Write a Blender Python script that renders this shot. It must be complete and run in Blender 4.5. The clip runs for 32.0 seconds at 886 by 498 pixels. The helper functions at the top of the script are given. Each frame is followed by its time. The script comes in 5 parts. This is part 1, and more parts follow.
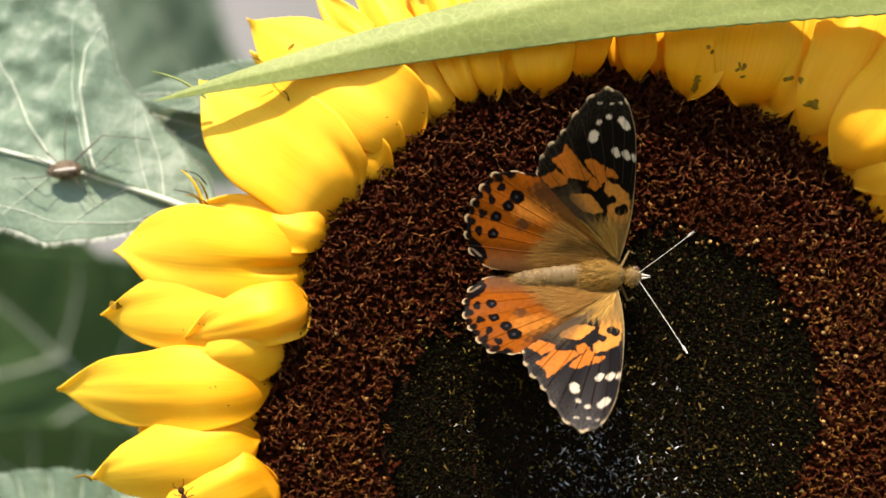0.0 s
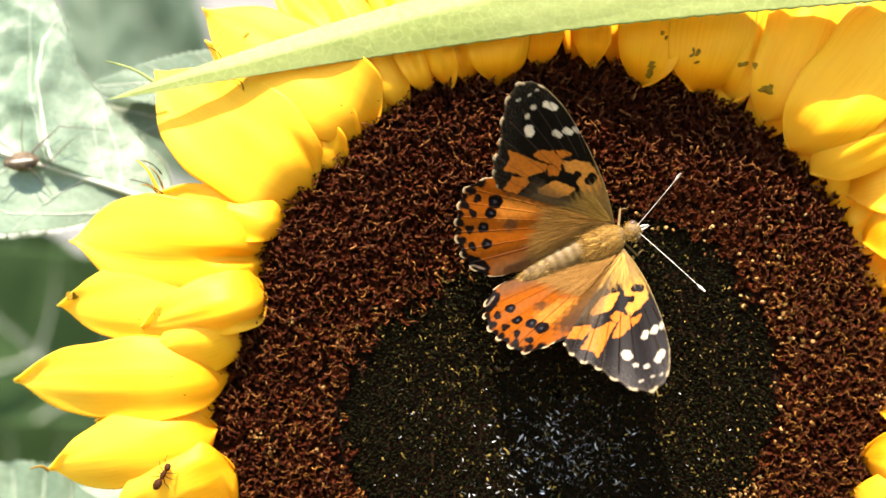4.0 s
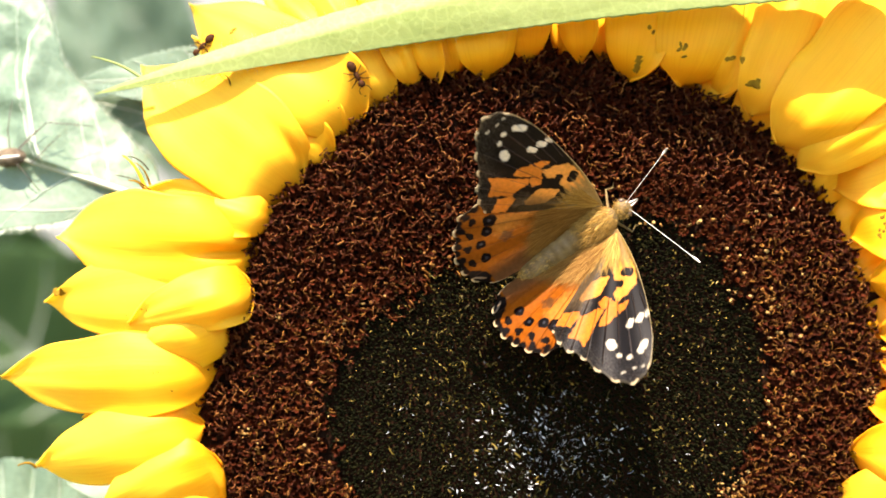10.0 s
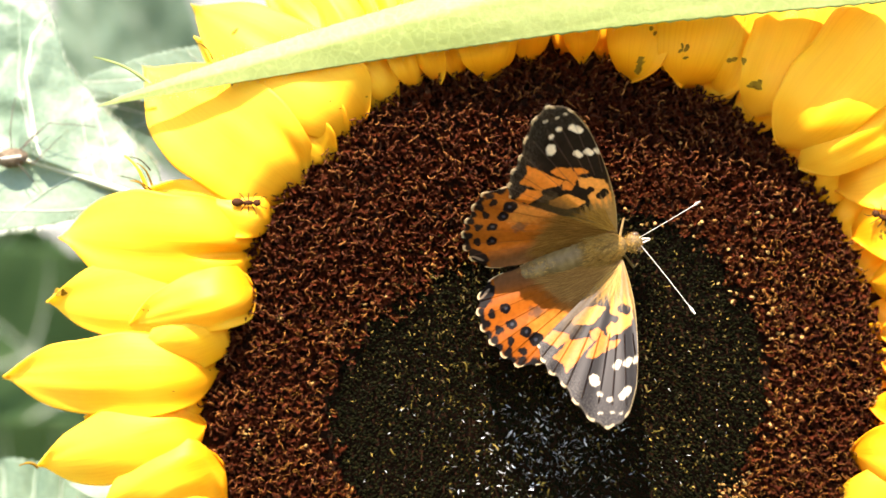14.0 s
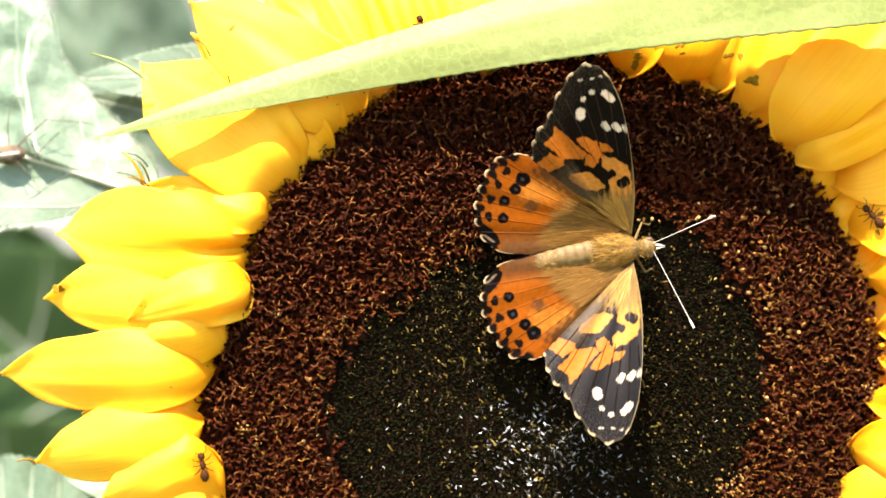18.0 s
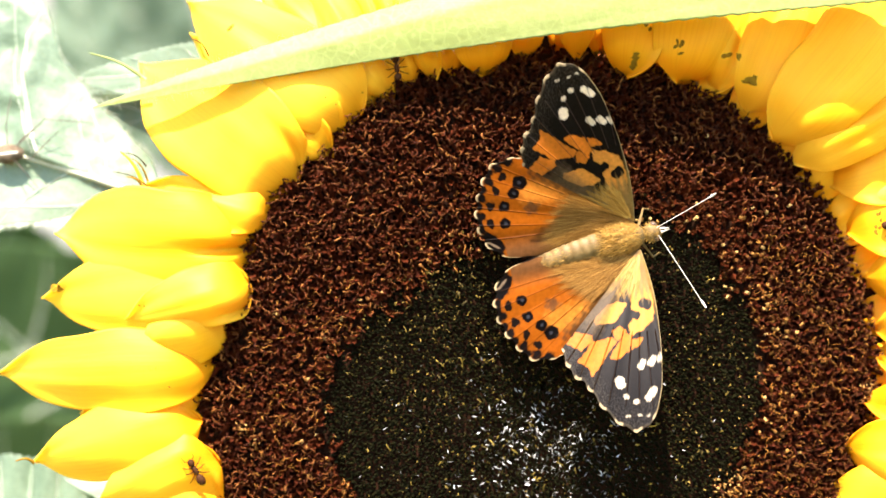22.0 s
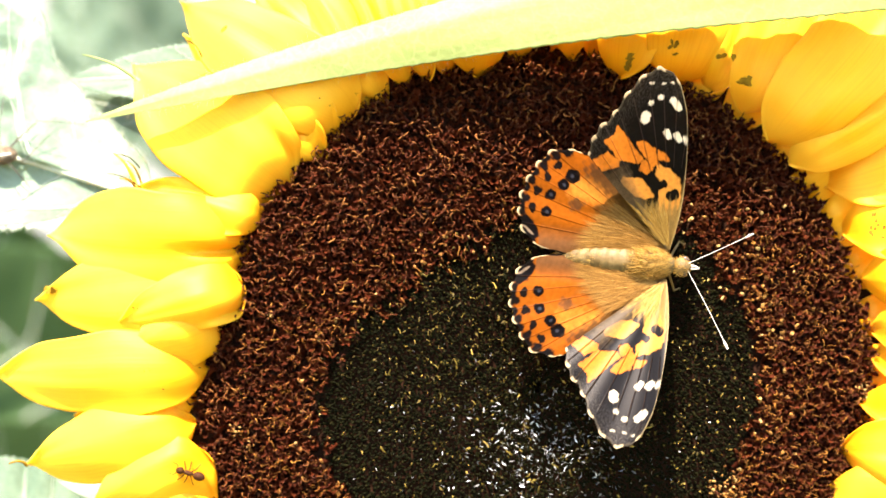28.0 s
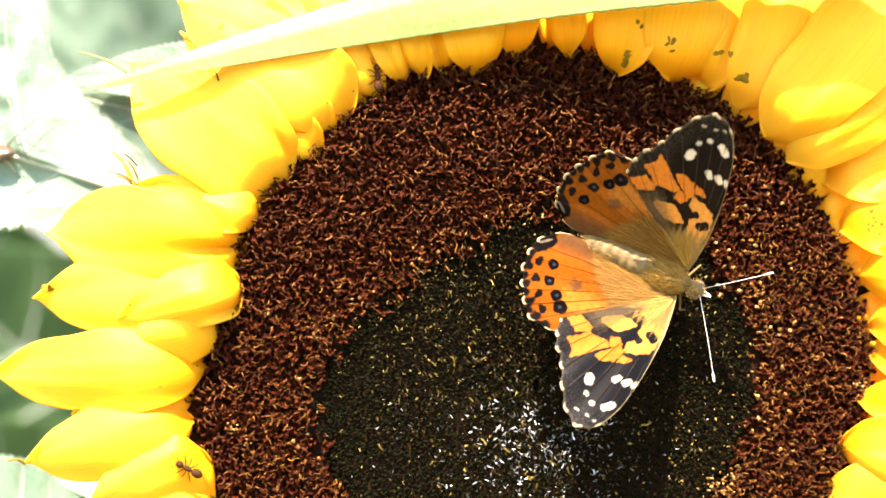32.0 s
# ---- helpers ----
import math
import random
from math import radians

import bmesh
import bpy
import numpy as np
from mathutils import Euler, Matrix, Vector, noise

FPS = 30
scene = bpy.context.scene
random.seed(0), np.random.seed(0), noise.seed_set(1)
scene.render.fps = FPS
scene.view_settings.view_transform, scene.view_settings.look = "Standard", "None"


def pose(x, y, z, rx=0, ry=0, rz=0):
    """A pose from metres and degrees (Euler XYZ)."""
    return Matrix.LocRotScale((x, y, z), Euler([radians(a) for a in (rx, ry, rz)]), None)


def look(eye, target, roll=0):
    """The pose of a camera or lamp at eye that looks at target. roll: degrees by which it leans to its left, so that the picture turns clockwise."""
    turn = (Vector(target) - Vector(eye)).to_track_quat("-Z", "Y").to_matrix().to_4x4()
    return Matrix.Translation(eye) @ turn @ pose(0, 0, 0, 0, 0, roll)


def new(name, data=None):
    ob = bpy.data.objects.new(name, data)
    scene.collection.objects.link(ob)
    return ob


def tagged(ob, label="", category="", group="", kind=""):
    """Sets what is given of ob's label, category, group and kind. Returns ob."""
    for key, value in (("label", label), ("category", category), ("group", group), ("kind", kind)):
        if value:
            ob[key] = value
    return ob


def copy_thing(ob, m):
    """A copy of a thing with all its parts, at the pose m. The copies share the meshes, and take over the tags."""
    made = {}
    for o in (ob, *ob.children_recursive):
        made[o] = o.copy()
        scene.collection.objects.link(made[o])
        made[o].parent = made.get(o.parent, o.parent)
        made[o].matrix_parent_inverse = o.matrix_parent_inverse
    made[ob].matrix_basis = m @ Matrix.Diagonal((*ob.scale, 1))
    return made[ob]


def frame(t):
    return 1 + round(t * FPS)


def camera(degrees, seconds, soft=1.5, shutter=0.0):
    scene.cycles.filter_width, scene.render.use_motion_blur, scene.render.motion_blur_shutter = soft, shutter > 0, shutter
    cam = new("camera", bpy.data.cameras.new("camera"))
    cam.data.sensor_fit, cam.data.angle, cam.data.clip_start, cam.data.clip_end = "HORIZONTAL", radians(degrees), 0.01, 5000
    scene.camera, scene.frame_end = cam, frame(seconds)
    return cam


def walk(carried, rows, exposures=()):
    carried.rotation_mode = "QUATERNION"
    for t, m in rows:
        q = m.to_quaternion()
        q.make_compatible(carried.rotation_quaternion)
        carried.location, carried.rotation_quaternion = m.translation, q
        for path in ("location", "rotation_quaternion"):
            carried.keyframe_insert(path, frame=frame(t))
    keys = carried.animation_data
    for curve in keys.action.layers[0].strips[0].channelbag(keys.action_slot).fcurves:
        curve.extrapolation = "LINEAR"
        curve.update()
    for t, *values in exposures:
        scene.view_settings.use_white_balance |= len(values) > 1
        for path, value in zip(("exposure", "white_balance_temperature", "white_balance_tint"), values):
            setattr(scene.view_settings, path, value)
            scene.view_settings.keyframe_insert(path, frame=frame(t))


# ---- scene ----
from mathutils.bvhtree import BVHTree

# Plan of the flower head, in millimetres: X to the right, Y up, Z towards the viewer; the head stands upright 1.45 m over the ground.
HEAD = 1.45
MM = 0.001
FLOWER = Matrix.Translation((0, 0, HEAD)) @ pose(0, 0, 0, 90)
REACH = 258.95

cam = camera(30, 32.0, soft=1.5)
cam.data.dof.use_dof = True
cam.data.dof.focus_distance = 0.248
cam.data.dof.aperture_fstop = 12.0


def eye_row(t, x, y, back, roll, yaw, pitch):
    eye = Vector((x * MM, -(REACH + back) * MM, HEAD + y * MM))
    return t, look(eye, eye + Vector((math.tan(radians(yaw)), 1, math.tan(radians(pitch)))), roll)


walk(cam, [eye_row(*r) for r in (
    (0, -7.95, 3.20, 0.55, 0.52, -0.20, -0.16), (0.5, -6.92, 3.37, 0.35, 0.48, -0.36, -0.12), (1, -6.83, 3.22, 0.38, 0.40, -0.15, -0.14),
    (1.5, -5.33, 2.54, 0.46, 0.32, -0.09, -0.06), (2, -2.85, 1.91, -0.03, 0.25, -0.27, -0.06), (2.5, -2.81, 1.55, 0.10, 0.16, -0.10, -0.09),
    (3, -1.46, 1.11, -0.18, 0.16, -0.22, -0.06), (3.5, -1.63, 0.86, 0.26, 0.15, -0.14, -0.04), (5.5, -0.55, 0.47, 0.40, 0.06, -0.09, -0.02),
    (6, -0.71, -0.05, 0.18, 0.01, 0.13, 0.04), (6.5, -0.20, 0.24, 0.09, 0.05, -0.07, -0.03), (7, 0.56, 0.32, 0.06, 0.03, -0.06, -0.04),
    (7.5, -0.58, -0.01, 0.31, 0.03, 0.05, -0.01), (8, -0.36, 0.02, 0.08, 0.05, -0.01, 0.01), (8.5, -0.25, 0.03, -0.01, 0.00, -0.00, -0.01),
    (9, -0.25, -0.22, 0.03, 0.01, -0.00, 0.02), (9.5, 0.22, -0.11, -0.15, 0.00, -0.03, -0.00), (10, -0.01, -0.13, -0.00, 0.00, 0.00, -0.00),
    (10.5, -0.20, -0.28, -0.10, 0.01, 0.05, 0.06), (11, 0.01, -0.11, 0.04, 0.01, -0.00, 0.03), (11.5, -0.17, 0.10, -0.07, 0.01, 0.01, -0.02),
    (12, -0.00, -0.00, -0.00, -0.00, 0.00, 0.00), (12.5, -0.10, -0.15, 0.39, 0.02, 0.01, 0.01), (13, -0.00, -0.00, -0.00, -0.00, 0.00, 0.00),
    (13.5, -0.21, 0.00, 0.04, 0.06, 0.01, -0.01), (14, 0.02, -0.06, 0.17, 0.06, -0.06, 0.01), (14.5, -0.38, -0.61, 0.06, 0.02, 0.12, 0.08),
    (16.5, 0.10, -0.47, 0.33, -0.02, 0.02, 0.04), (17, -0.13, -0.01, -0.01, 0.03, -0.06, -0.05), (17.5, -0.86, -0.58, 0.75, 0.04, 0.02, -0.03),
    (18, 0.17, -0.99, 0.43, -0.02, 0.00, 0.07), (18.5, -0.07, -0.25, 0.66, 0.11, -0.12, -0.09), (19, -0.97, -0.90, 0.43, 0.06, 0.23, 0.09),
    (19.5, -0.03, -0.46, 0.42, 0.11, 0.02, -0.01), (20, -0.30, -0.55, 0.70, 0.01, 0.02, -0.04), (20.5, 0.84, -0.85, 0.01, -0.07, -0.07, 0.03),
    (21, -0.12, -0.38, 0.69, 0.07, -0.12, -0.12), (21.5, -0.32, -0.87, 0.08, 0.01, 0.14, 0.07), (22, 0.58, -0.51, 0.51, 0.01, -0.03, -0.04),
    (22.5, -0.41, -0.73, 0.22, -0.01, 0.07, 0.01), (23, 0.97, -0.61, -0.06, -0.09, 0.04, 0.05), (23.5, 0.02, -0.62, 0.87, 0.06, -0.15, -0.07),
    (24, 1.29, -0.55, -0.25, -0.06, -0.06, -0.01), (24.5, 0.33, -0.85, 0.59, -0.00, -0.06, -0.01), (25, -0.01, -1.00, 0.09, 0.01, 0.13, 0.07),
    (25.5, 0.30, -0.79, 0.27, 0.00, 0.03, 0.01), (27.5, 0.82, -0.79, -0.28, -0.04, 0.09, 0.04), (28, 1.29, -0.48, -0.13, -0.06, 0.01, 0.00),
    (28.5, 0.76, -1.09, -0.26, -0.14, 0.20, 0.08), (29, 2.39, -1.14, 0.11, -0.08, -0.08, 0.06), (29.5, 1.47, -0.38, -0.40, -0.04, -0.10, -0.04),
    (30, 2.22, -0.83, -0.20, -0.12, 0.04, 0.03), (30.5, 1.53, -0.77, -0.18, -0.10, -0.01, 0.01), (31, 1.65, -1.03, -0.70, -0.12, 0.10, 0.08),
    (31.5, 1.73, -1.31, -0.04, -0.14, 0.09, 0.07), (32, 1.51, -1.11, -0.22, -0.15, 0.05, 0.05))],
    exposures=[(0, 0.93, 6600, 18), (1, 1.03, 6600, 18), (2, 1.23, 6600, 18), (3.5, 1.64, 6600, 18), (6, 1.80, 6600, 18), (10, 1.86, 6600, 18), (14, 1.97, 6600, 18), (17, 1.95, 6600, 18), (20, 2.07, 6600, 18), (25, 2.24, 6600, 18), (28, 2.39, 6600, 18), (32, 2.51, 6600, 18)])

# ---- daylight ----
SUN = Vector((-0.12, -0.48, 0.87)).normalized()
world = bpy.data.worlds.new("sky")
scene.world = world
world.use_nodes = True
wn = world.node_tree
sky = wn.nodes.new("ShaderNodeTexSky")
sky.sky_type, sky.sun_disc = "NISHITA", False
sky.sun_elevation = math.asin(SUN.z)
sky.sun_rotation = math.atan2(SUN.x, SUN.y)
wn.links.new(sky.outputs[0], wn.nodes["Background"].inputs[0])
wn.nodes["Background"].inputs[1].default_value = 0.15
sun_data = bpy.data.lights.new("sun", "SUN")
sun_data.energy, sun_data.angle, sun_data.color = 5.5, radians(0.5), (1.0, 0.88, 0.74)
sun = new("sun", sun_data)
sun.matrix_world = look(SUN * 5, (0, 0, 0))


# ---- materials ----
def material(name, rough=0.6, spec=0.5):
    m = bpy.data.materials.new(name)
    m.use_nodes = True
    b = m.node_tree.nodes["Principled BSDF"]
    b.inputs["Roughness"].default_value = rough
    b.inputs["Specular IOR Level"].default_value = spec
    return m, m.node_tree, b


def node(nt, kind, **kw):
    n = nt.nodes.new(kind)
    for k, v in kw.items():
        n.inputs[k.replace("_", " ")].default_value = v
    return n


def ramp(nt, src, stops):
    r = nt.nodes.new("ShaderNodeValToRGB")
    e = r.color_ramp.elements
    while len(e) < len(stops):
        e.new(0.5)
    for el, (p, c) in zip(e, stops):
        el.position, el.color = p, (*c, 1)
    nt.links.new(src, r.inputs[0])
    return r.outputs[0]


def noise_tex(nt, scale, detail=4.0, coord="Object", stretch=None):
    tc = nt.nodes.new("ShaderNodeTexCoord")
    src = tc.outputs[coord]
    if stretch:
        mp = nt.nodes.new("ShaderNodeMapping")
        mp.inputs["Scale"].default_value = stretch
        nt.links.new(src, mp.inputs[0])
        src = mp.outputs[0]
    n = node(nt, "ShaderNodeTexNoise", Scale=scale, Detail=detail)
    nt.links.new(src, n.inputs["Vector"])
    return n.outputs["Fac"]


def mix(nt, fac, a, b, mode="MIX"):
    m = nt.nodes.new("ShaderNodeMix")
    m.data_type, m.blend_type = "RGBA", mode
    for sock, v in ((m.inputs[0], fac), (m.inputs[6], a), (m.inputs[7], b)):
        if isinstance(v, (int, float)):
            sock.default_value = v
        elif isinstance(v, tuple):
            sock.default_value = (*v, 1)
        else:
            nt.links.new(v, sock)
    return m.outputs[2]


def bump(nt, b, height, strength, dist=0.0003):
    n = node(nt, "ShaderNodeBump", Strength=strength, Distance=dist)
    nt.links.new(height, n.inputs["Height"])
    nt.links.new(n.outputs[0], b.inputs["Normal"])


def translucent(nt, b, colour, share):
    t = nt.nodes.new("ShaderNodeBsdfTranslucent")
    nt.links.new(colour, t.inputs["Color"])
    mx = nt.nodes.new("ShaderNodeMixShader")
    mx.inputs[0].default_value = share
    nt.links.new(b.outputs[0], mx.inputs[1])
    nt.links.new(t.outputs[0], mx.inputs[2])
    nt.links.new(mx.outputs[0], nt.nodes["Material Output"].inputs[0])


def attr(nt, name):
    a = nt.nodes.new("ShaderNodeAttribute")
    a.attribute_name = name
    return a


def petal_material():
    m, nt, b = material("petal_yellow", 0.5, 0.22)
    along = attr(nt, "along").outputs["Fac"]
    across = attr(nt, "across").outputs["Fac"]
    col = ramp(nt, along, [(0.0, (0.76, 0.34, 0.003)), (0.10, (0.87, 0.44, 0.005)), (0.30, (0.95, 0.56, 0.010)), (1.0, (0.97, 0.71, 0.055))])
    # fine veins that run along the petal
    xyz = nt.nodes.new("ShaderNodeCombineXYZ")
    nt.links.new(along, xyz.inputs[0])
    nt.links.new(across, xyz.inputs[1])
    nt.links.new(attr(nt, "seed").outputs["Fac"], xyz.inputs[2])
    mp = nt.nodes.new("ShaderNodeMapping")
    mp.inputs["Scale"].default_value = (2.2, 13.0, 1.0)
    nt.links.new(xyz.outputs[0], mp.inputs[0])
    veins = node(nt, "ShaderNodeTexNoise", Scale=1.0, Detail=5.0)
    nt.links.new(mp.outputs[0], veins.inputs["Vector"])
    streak = ramp(nt, veins.outputs["Fac"], [(0.30, (0.80, 0.62, 0.30)), (0.52, (1, 1, 1)), (0.75, (1.0, 1.04, 1.2))])
    col = mix(nt, 0.28, col, streak, "MULTIPLY")
    pale = ramp(nt, noise_tex(nt, 70, 2), [(0.42, (0, 0, 0)), (0.68, (0.45, 0.45, 0.45))])
    col = mix(nt, pale, col, (0.97, 0.71, 0.06))
    blot = ramp(nt, noise_tex(nt, 95, 3), [(0.70, (1, 1, 1)), (0.80, (0.7, 0.42, 0.2))])
    col = mix(nt, 0.5, col, blot, "MULTIPLY")
    nt.links.new(col, b.inputs["Base Color"])
    bump(nt, b, veins.outputs["Fac"], 0.14, 0.0003)
    translucent(nt, b, col, 0.42)
    return m


def leaf_material(name, dark, light, share=0.3, spec=0.35, relief=0.5):
    m, nt, b = material(name, 0.5, spec)
    col = ramp(nt, noise_tex(nt, 60, 5), [(0.3, dark), (0.72, light)])
    spots = ramp(nt, noise_tex(nt, 900, 2), [(0.55, (0, 0, 0)), (0.85, (0.6, 0.6, 0.6))])
    col = mix(nt, spots, col, tuple(min(1, c * 1.25) for c in light))
    tc = nt.nodes.new("ShaderNodeTexCoord")
    net = node(nt, "ShaderNodeTexVoronoi", Scale=520.0)
    net.feature = "DISTANCE_TO_EDGE"
    nt.links.new(tc.outputs["Object"], net.inputs["Vector"])
    lines = ramp(nt, net.outputs["Distance"], [(0.0, (0.22, 0.22, 0.22)), (0.12, (0, 0, 0))])
    col = mix(nt, lines, col, tuple(min(1, c * 1.35) for c in light))
    nt.links.new(col, b.inputs["Base Color"])
    bump(nt, b, noise_tex(nt, 500, 4), relief, 0.0006)
    warm = mix(nt, 1.0, col, (0.95, 1.0, 0.35), "MULTIPLY")
    translucent(nt, b, warm, share)
    return m


def plain(name, colours, rough=0.6, spec=0.5, scale=800, bumps=0.3, island=False, obj_random=False):
    m, nt, b = material(name, rough, spec)
    if island:
        g = nt.nodes.new("ShaderNodeNewGeometry")
        src = g.outputs["Random Per Island"]
    elif obj_random:
        src = nt.nodes.new("ShaderNodeObjectInfo").outputs["Random"]
    else:
        src = noise_tex(nt, scale, 4)
    n = len(colours)
    stops = [((0.28 + 0.44 * i / max(1, n - 1)) if not (island or obj_random) else i / max(1, n - 1), c) for i, c in enumerate(colours)]
    nt.links.new(ramp(nt, src, stops), b.inputs["Base Color"])
    if bumps:
        bump(nt, b, noise_tex(nt, scale, 4), bumps, 0.0002)
    return m


PETAL = petal_material()
LEAF = leaf_material("leaf_green", (0.10, 0.16, 0.10), (0.19, 0.27, 0.18))
LEAF_TOP = leaf_material("leaf_lime", (0.265, 0.335, 0.095), (0.365, 0.425, 0.15), 0.42, 0.25, 0.3)
LEAF_FAR = leaf_material("leaf_dark", (0.05, 0.11, 0.03), (0.085, 0.15, 0.05), 0.3)
VEIN = plain("leaf_vein", [(0.30, 0.36, 0.25), (0.42, 0.47, 0.36)], 0.5)
STEM = plain("stem_green", [(0.09, 0.14, 0.04), (0.16, 0.22, 0.08)], 0.6, scale=300)
BASE = plain("disc_base", [(0.017, 0.0085, 0.0051), (0.0255, 0.0119, 0.0068)], 0.9, 0.0)
TUBE = plain("floret_brown", [(0.02248, 0.00482, 0.001421), (0.03597, 0.007283, 0.001938), (0.05621, 0.01125, 0.002713), (0.02698, 0.005355, 0.001615)], 0.7, 0.05, 1500, 0.2, island=True)
CURL = plain("stigma_brown", [(0.02872, 0.005894, 0.001256), (0.05742, 0.01348, 0.002415), (0.03116, 0.006735, 0.001449), (0.1148, 0.03705, 0.007242), (0.03691, 0.008421, 0.00169), (0.1886, 0.07578, 0.01642), (0.03116, 0.006735, 0.001449)], 0.6, 0.1, 1500, 0, island=True)
BUD = plain("bud_dark_green", [(0.003, 0.0033, 0.0009), (0.00435, 0.0045, 0.00105), (0.0033, 0.00345, 0.0009), (0.007875, 0.00735, 0.0015)], 0.8, 0.03, 1500, 0, island=True)
POLLEN = plain("pollen_gold", [(0.08, 0.0288, 0.0064), (0.16, 0.068, 0.0144), (0.24, 0.12, 0.028), (0.368, 0.24, 0.08)], 0.7, 0.1, 1500, 0, island=True)
CHAFF = plain("chaff_pale", [(0.02, 0.02, 0.018), (0.06, 0.06, 0.055), (0.2, 0.2, 0.19), (0.6, 0.6, 0.58)], 0.4, 0.5, 1500, 0, island=True)
FLECK = plain("fleck_olive", [(0.01955, 0.01564, 0.00391), (0.05865, 0.04106, 0.006842), (0.1173, 0.08309, 0.01368), (0.02933, 0.0215, 0.00391), (0.2541, 0.1759, 0.03421)], 0.6, 0.1, 1500, 0, island=True)
STAIN = plain("stain_brown", [(0.12, 0.065, 0.005), (0.26, 0.15, 0.01)], 0.8, 0.05, 900)
SOIL = plain("garden_soil", [(0.06, 0.045, 0.03), (0.10, 0.10, 0.045), (0.05, 0.09, 0.03)], 0.9, 0.2, 3, 0.6)
PLASTER = plain("pale_plaster", [(0.20, 0.205, 0.19), (0.25, 0.25, 0.235)], 0.85, 0.2, 5, 0.2)
ANT = plain("ant_brown", [(0.026, 0.010, 0.0035), (0.055, 0.021, 0.007)], 0.6, 0.05, 3000, 0)
SPIDER = plain("harvestman_tan", [(0.05, 0.036, 0.022), (0.17, 0.135, 0.085)], 0.75, 0.1, 1400, 0.3)
SPIDER_LEG = plain("harvestman_leg", [(0.045, 0.035, 0.022), (0.09, 0.07, 0.045)], 0.5, 0.4)
CURL_GOLD = plain("stigma_gold", [(0.03902, 0.008934, 0.001872), (0.07154, 0.02042, 0.002808), (0.03577, 0.008296, 0.001404), (0.1431, 0.05233, 0.006083), (0.03902, 0.009571, 0.001872), (0.2341, 0.1052, 0.01591), (0.03902, 0.008934, 0.001872)], 0.6, 0.1, 1500, 0, island=True)
FUR_DARK = plain("fur_brown", [(0.08432, 0.03618, 0.005236), (0.1792, 0.08568, 0.01346), (0.3373, 0.1809, 0.04114)], 0.6, 0.1, 1500, 0, island=True)
FUR = plain("fur_tan", [(0.18, 0.0896, 0.0117), (0.324, 0.1792, 0.0306), (0.504, 0.3136, 0.0765)], 0.55, 0.15, 1500, 0, island=True)
BODY = plain("body_brown", [(0.08, 0.049, 0.012), (0.17, 0.115, 0.04)], 0.6, 0.3, 700, 0.5)
EYE = plain("eye_dark", [(0.05, 0.035, 0.02), (0.10, 0.06, 0.03)], 0.15, 0.6, 2000, 0)
FEELER = plain("antenna_white", [(0.30, 0.27, 0.22), (0.6, 0.57, 0.5)], 0.5, 0.3, 2500, 0)


def wing_material(name):
    m, nt, b = material(name, 0.45, 0.05)
    nt.links.new(attr(nt, "sheen").outputs["Fac"], b.inputs["Specular IOR Level"])
    c = attr(nt, "scales").outputs["Color"]
    grain = ramp(nt, noise_tex(nt, 1600, 3), [(0.3, (0.72, 0.72, 0.72)), (0.7, (1.15, 1.12, 1.08))])
    col = mix(nt, 0.8, c, grain, "MULTIPLY")
    nt.links.new(col, b.inputs["Base Color"])
    bump(nt, b, attr(nt, "relief").outputs["Fac"], 0.6, 0.0003)
    thin = node(nt, "ShaderNodeGamma", Gamma=0.5)
    nt.links.new(col, thin.inputs[0])
    translucent(nt, b, thin.outputs[0], 0.5)
    return m


WING = wing_material("wing_scales")


# ---- builders ----
def link(name, verts, faces, mat, parent=None, label="", smooth=True, local=False, floats=None):
    """One mesh object. verts in plan millimetres (local: in the millimetres of a thing of its own)."""
    me = bpy.data.meshes.new(name)
    v = np.asarray(verts, dtype=float) * MM
    if not local:
        v = np.stack([v[:, 0], -v[:, 2], v[:, 1] + HEAD], 1)
    me.from_pydata(v.tolist(), [], faces if isinstance(faces, list) else faces.tolist())
    me.materials.append(mat)
    me.polygons.foreach_set("use_smooth", [smooth] * len(me.polygons))
    for key, val in (floats or {}).items():
        val = np.asarray(val, dtype=np.float32)
        if val.ndim == 2:
            a = me.color_attributes.new(key, "FLOAT_COLOR", "POINT")
            a.data.foreach_set("color", np.concatenate([val, np.ones((len(val), 1), np.float32)], 1).ravel())
        else:
            a = me.attributes.new(key, "FLOAT", "POINT")
            a.data.foreach_set("value", val)
    me.update()
    ob = new(name, me)
    if parent:
        ob.parent = parent
        if not local and not parent.parent:
            ob.matrix_parent_inverse = Matrix.Translation(-parent.location)
    if label:
        ob["label"] = label
    return ob


def thing(name, at, label, category, group="", kind=""):
    e = new(name)
    e.location = at
    return tagged(e, label, category, group, kind)


def grid_faces(nu, nv, off=0, flip=False, loop=False):
    i, j = np.meshgrid(np.arange(nu - 1), np.arange(nv if loop else nv - 1), indexing="ij")
    k = (j + 1) % nv
    q = np.stack([i * nv + j, (i + 1) * nv + j, (i + 1) * nv + k, i * nv + k], -1).reshape(-1, 4) + off
    return q[:, ::-1] if flip else q


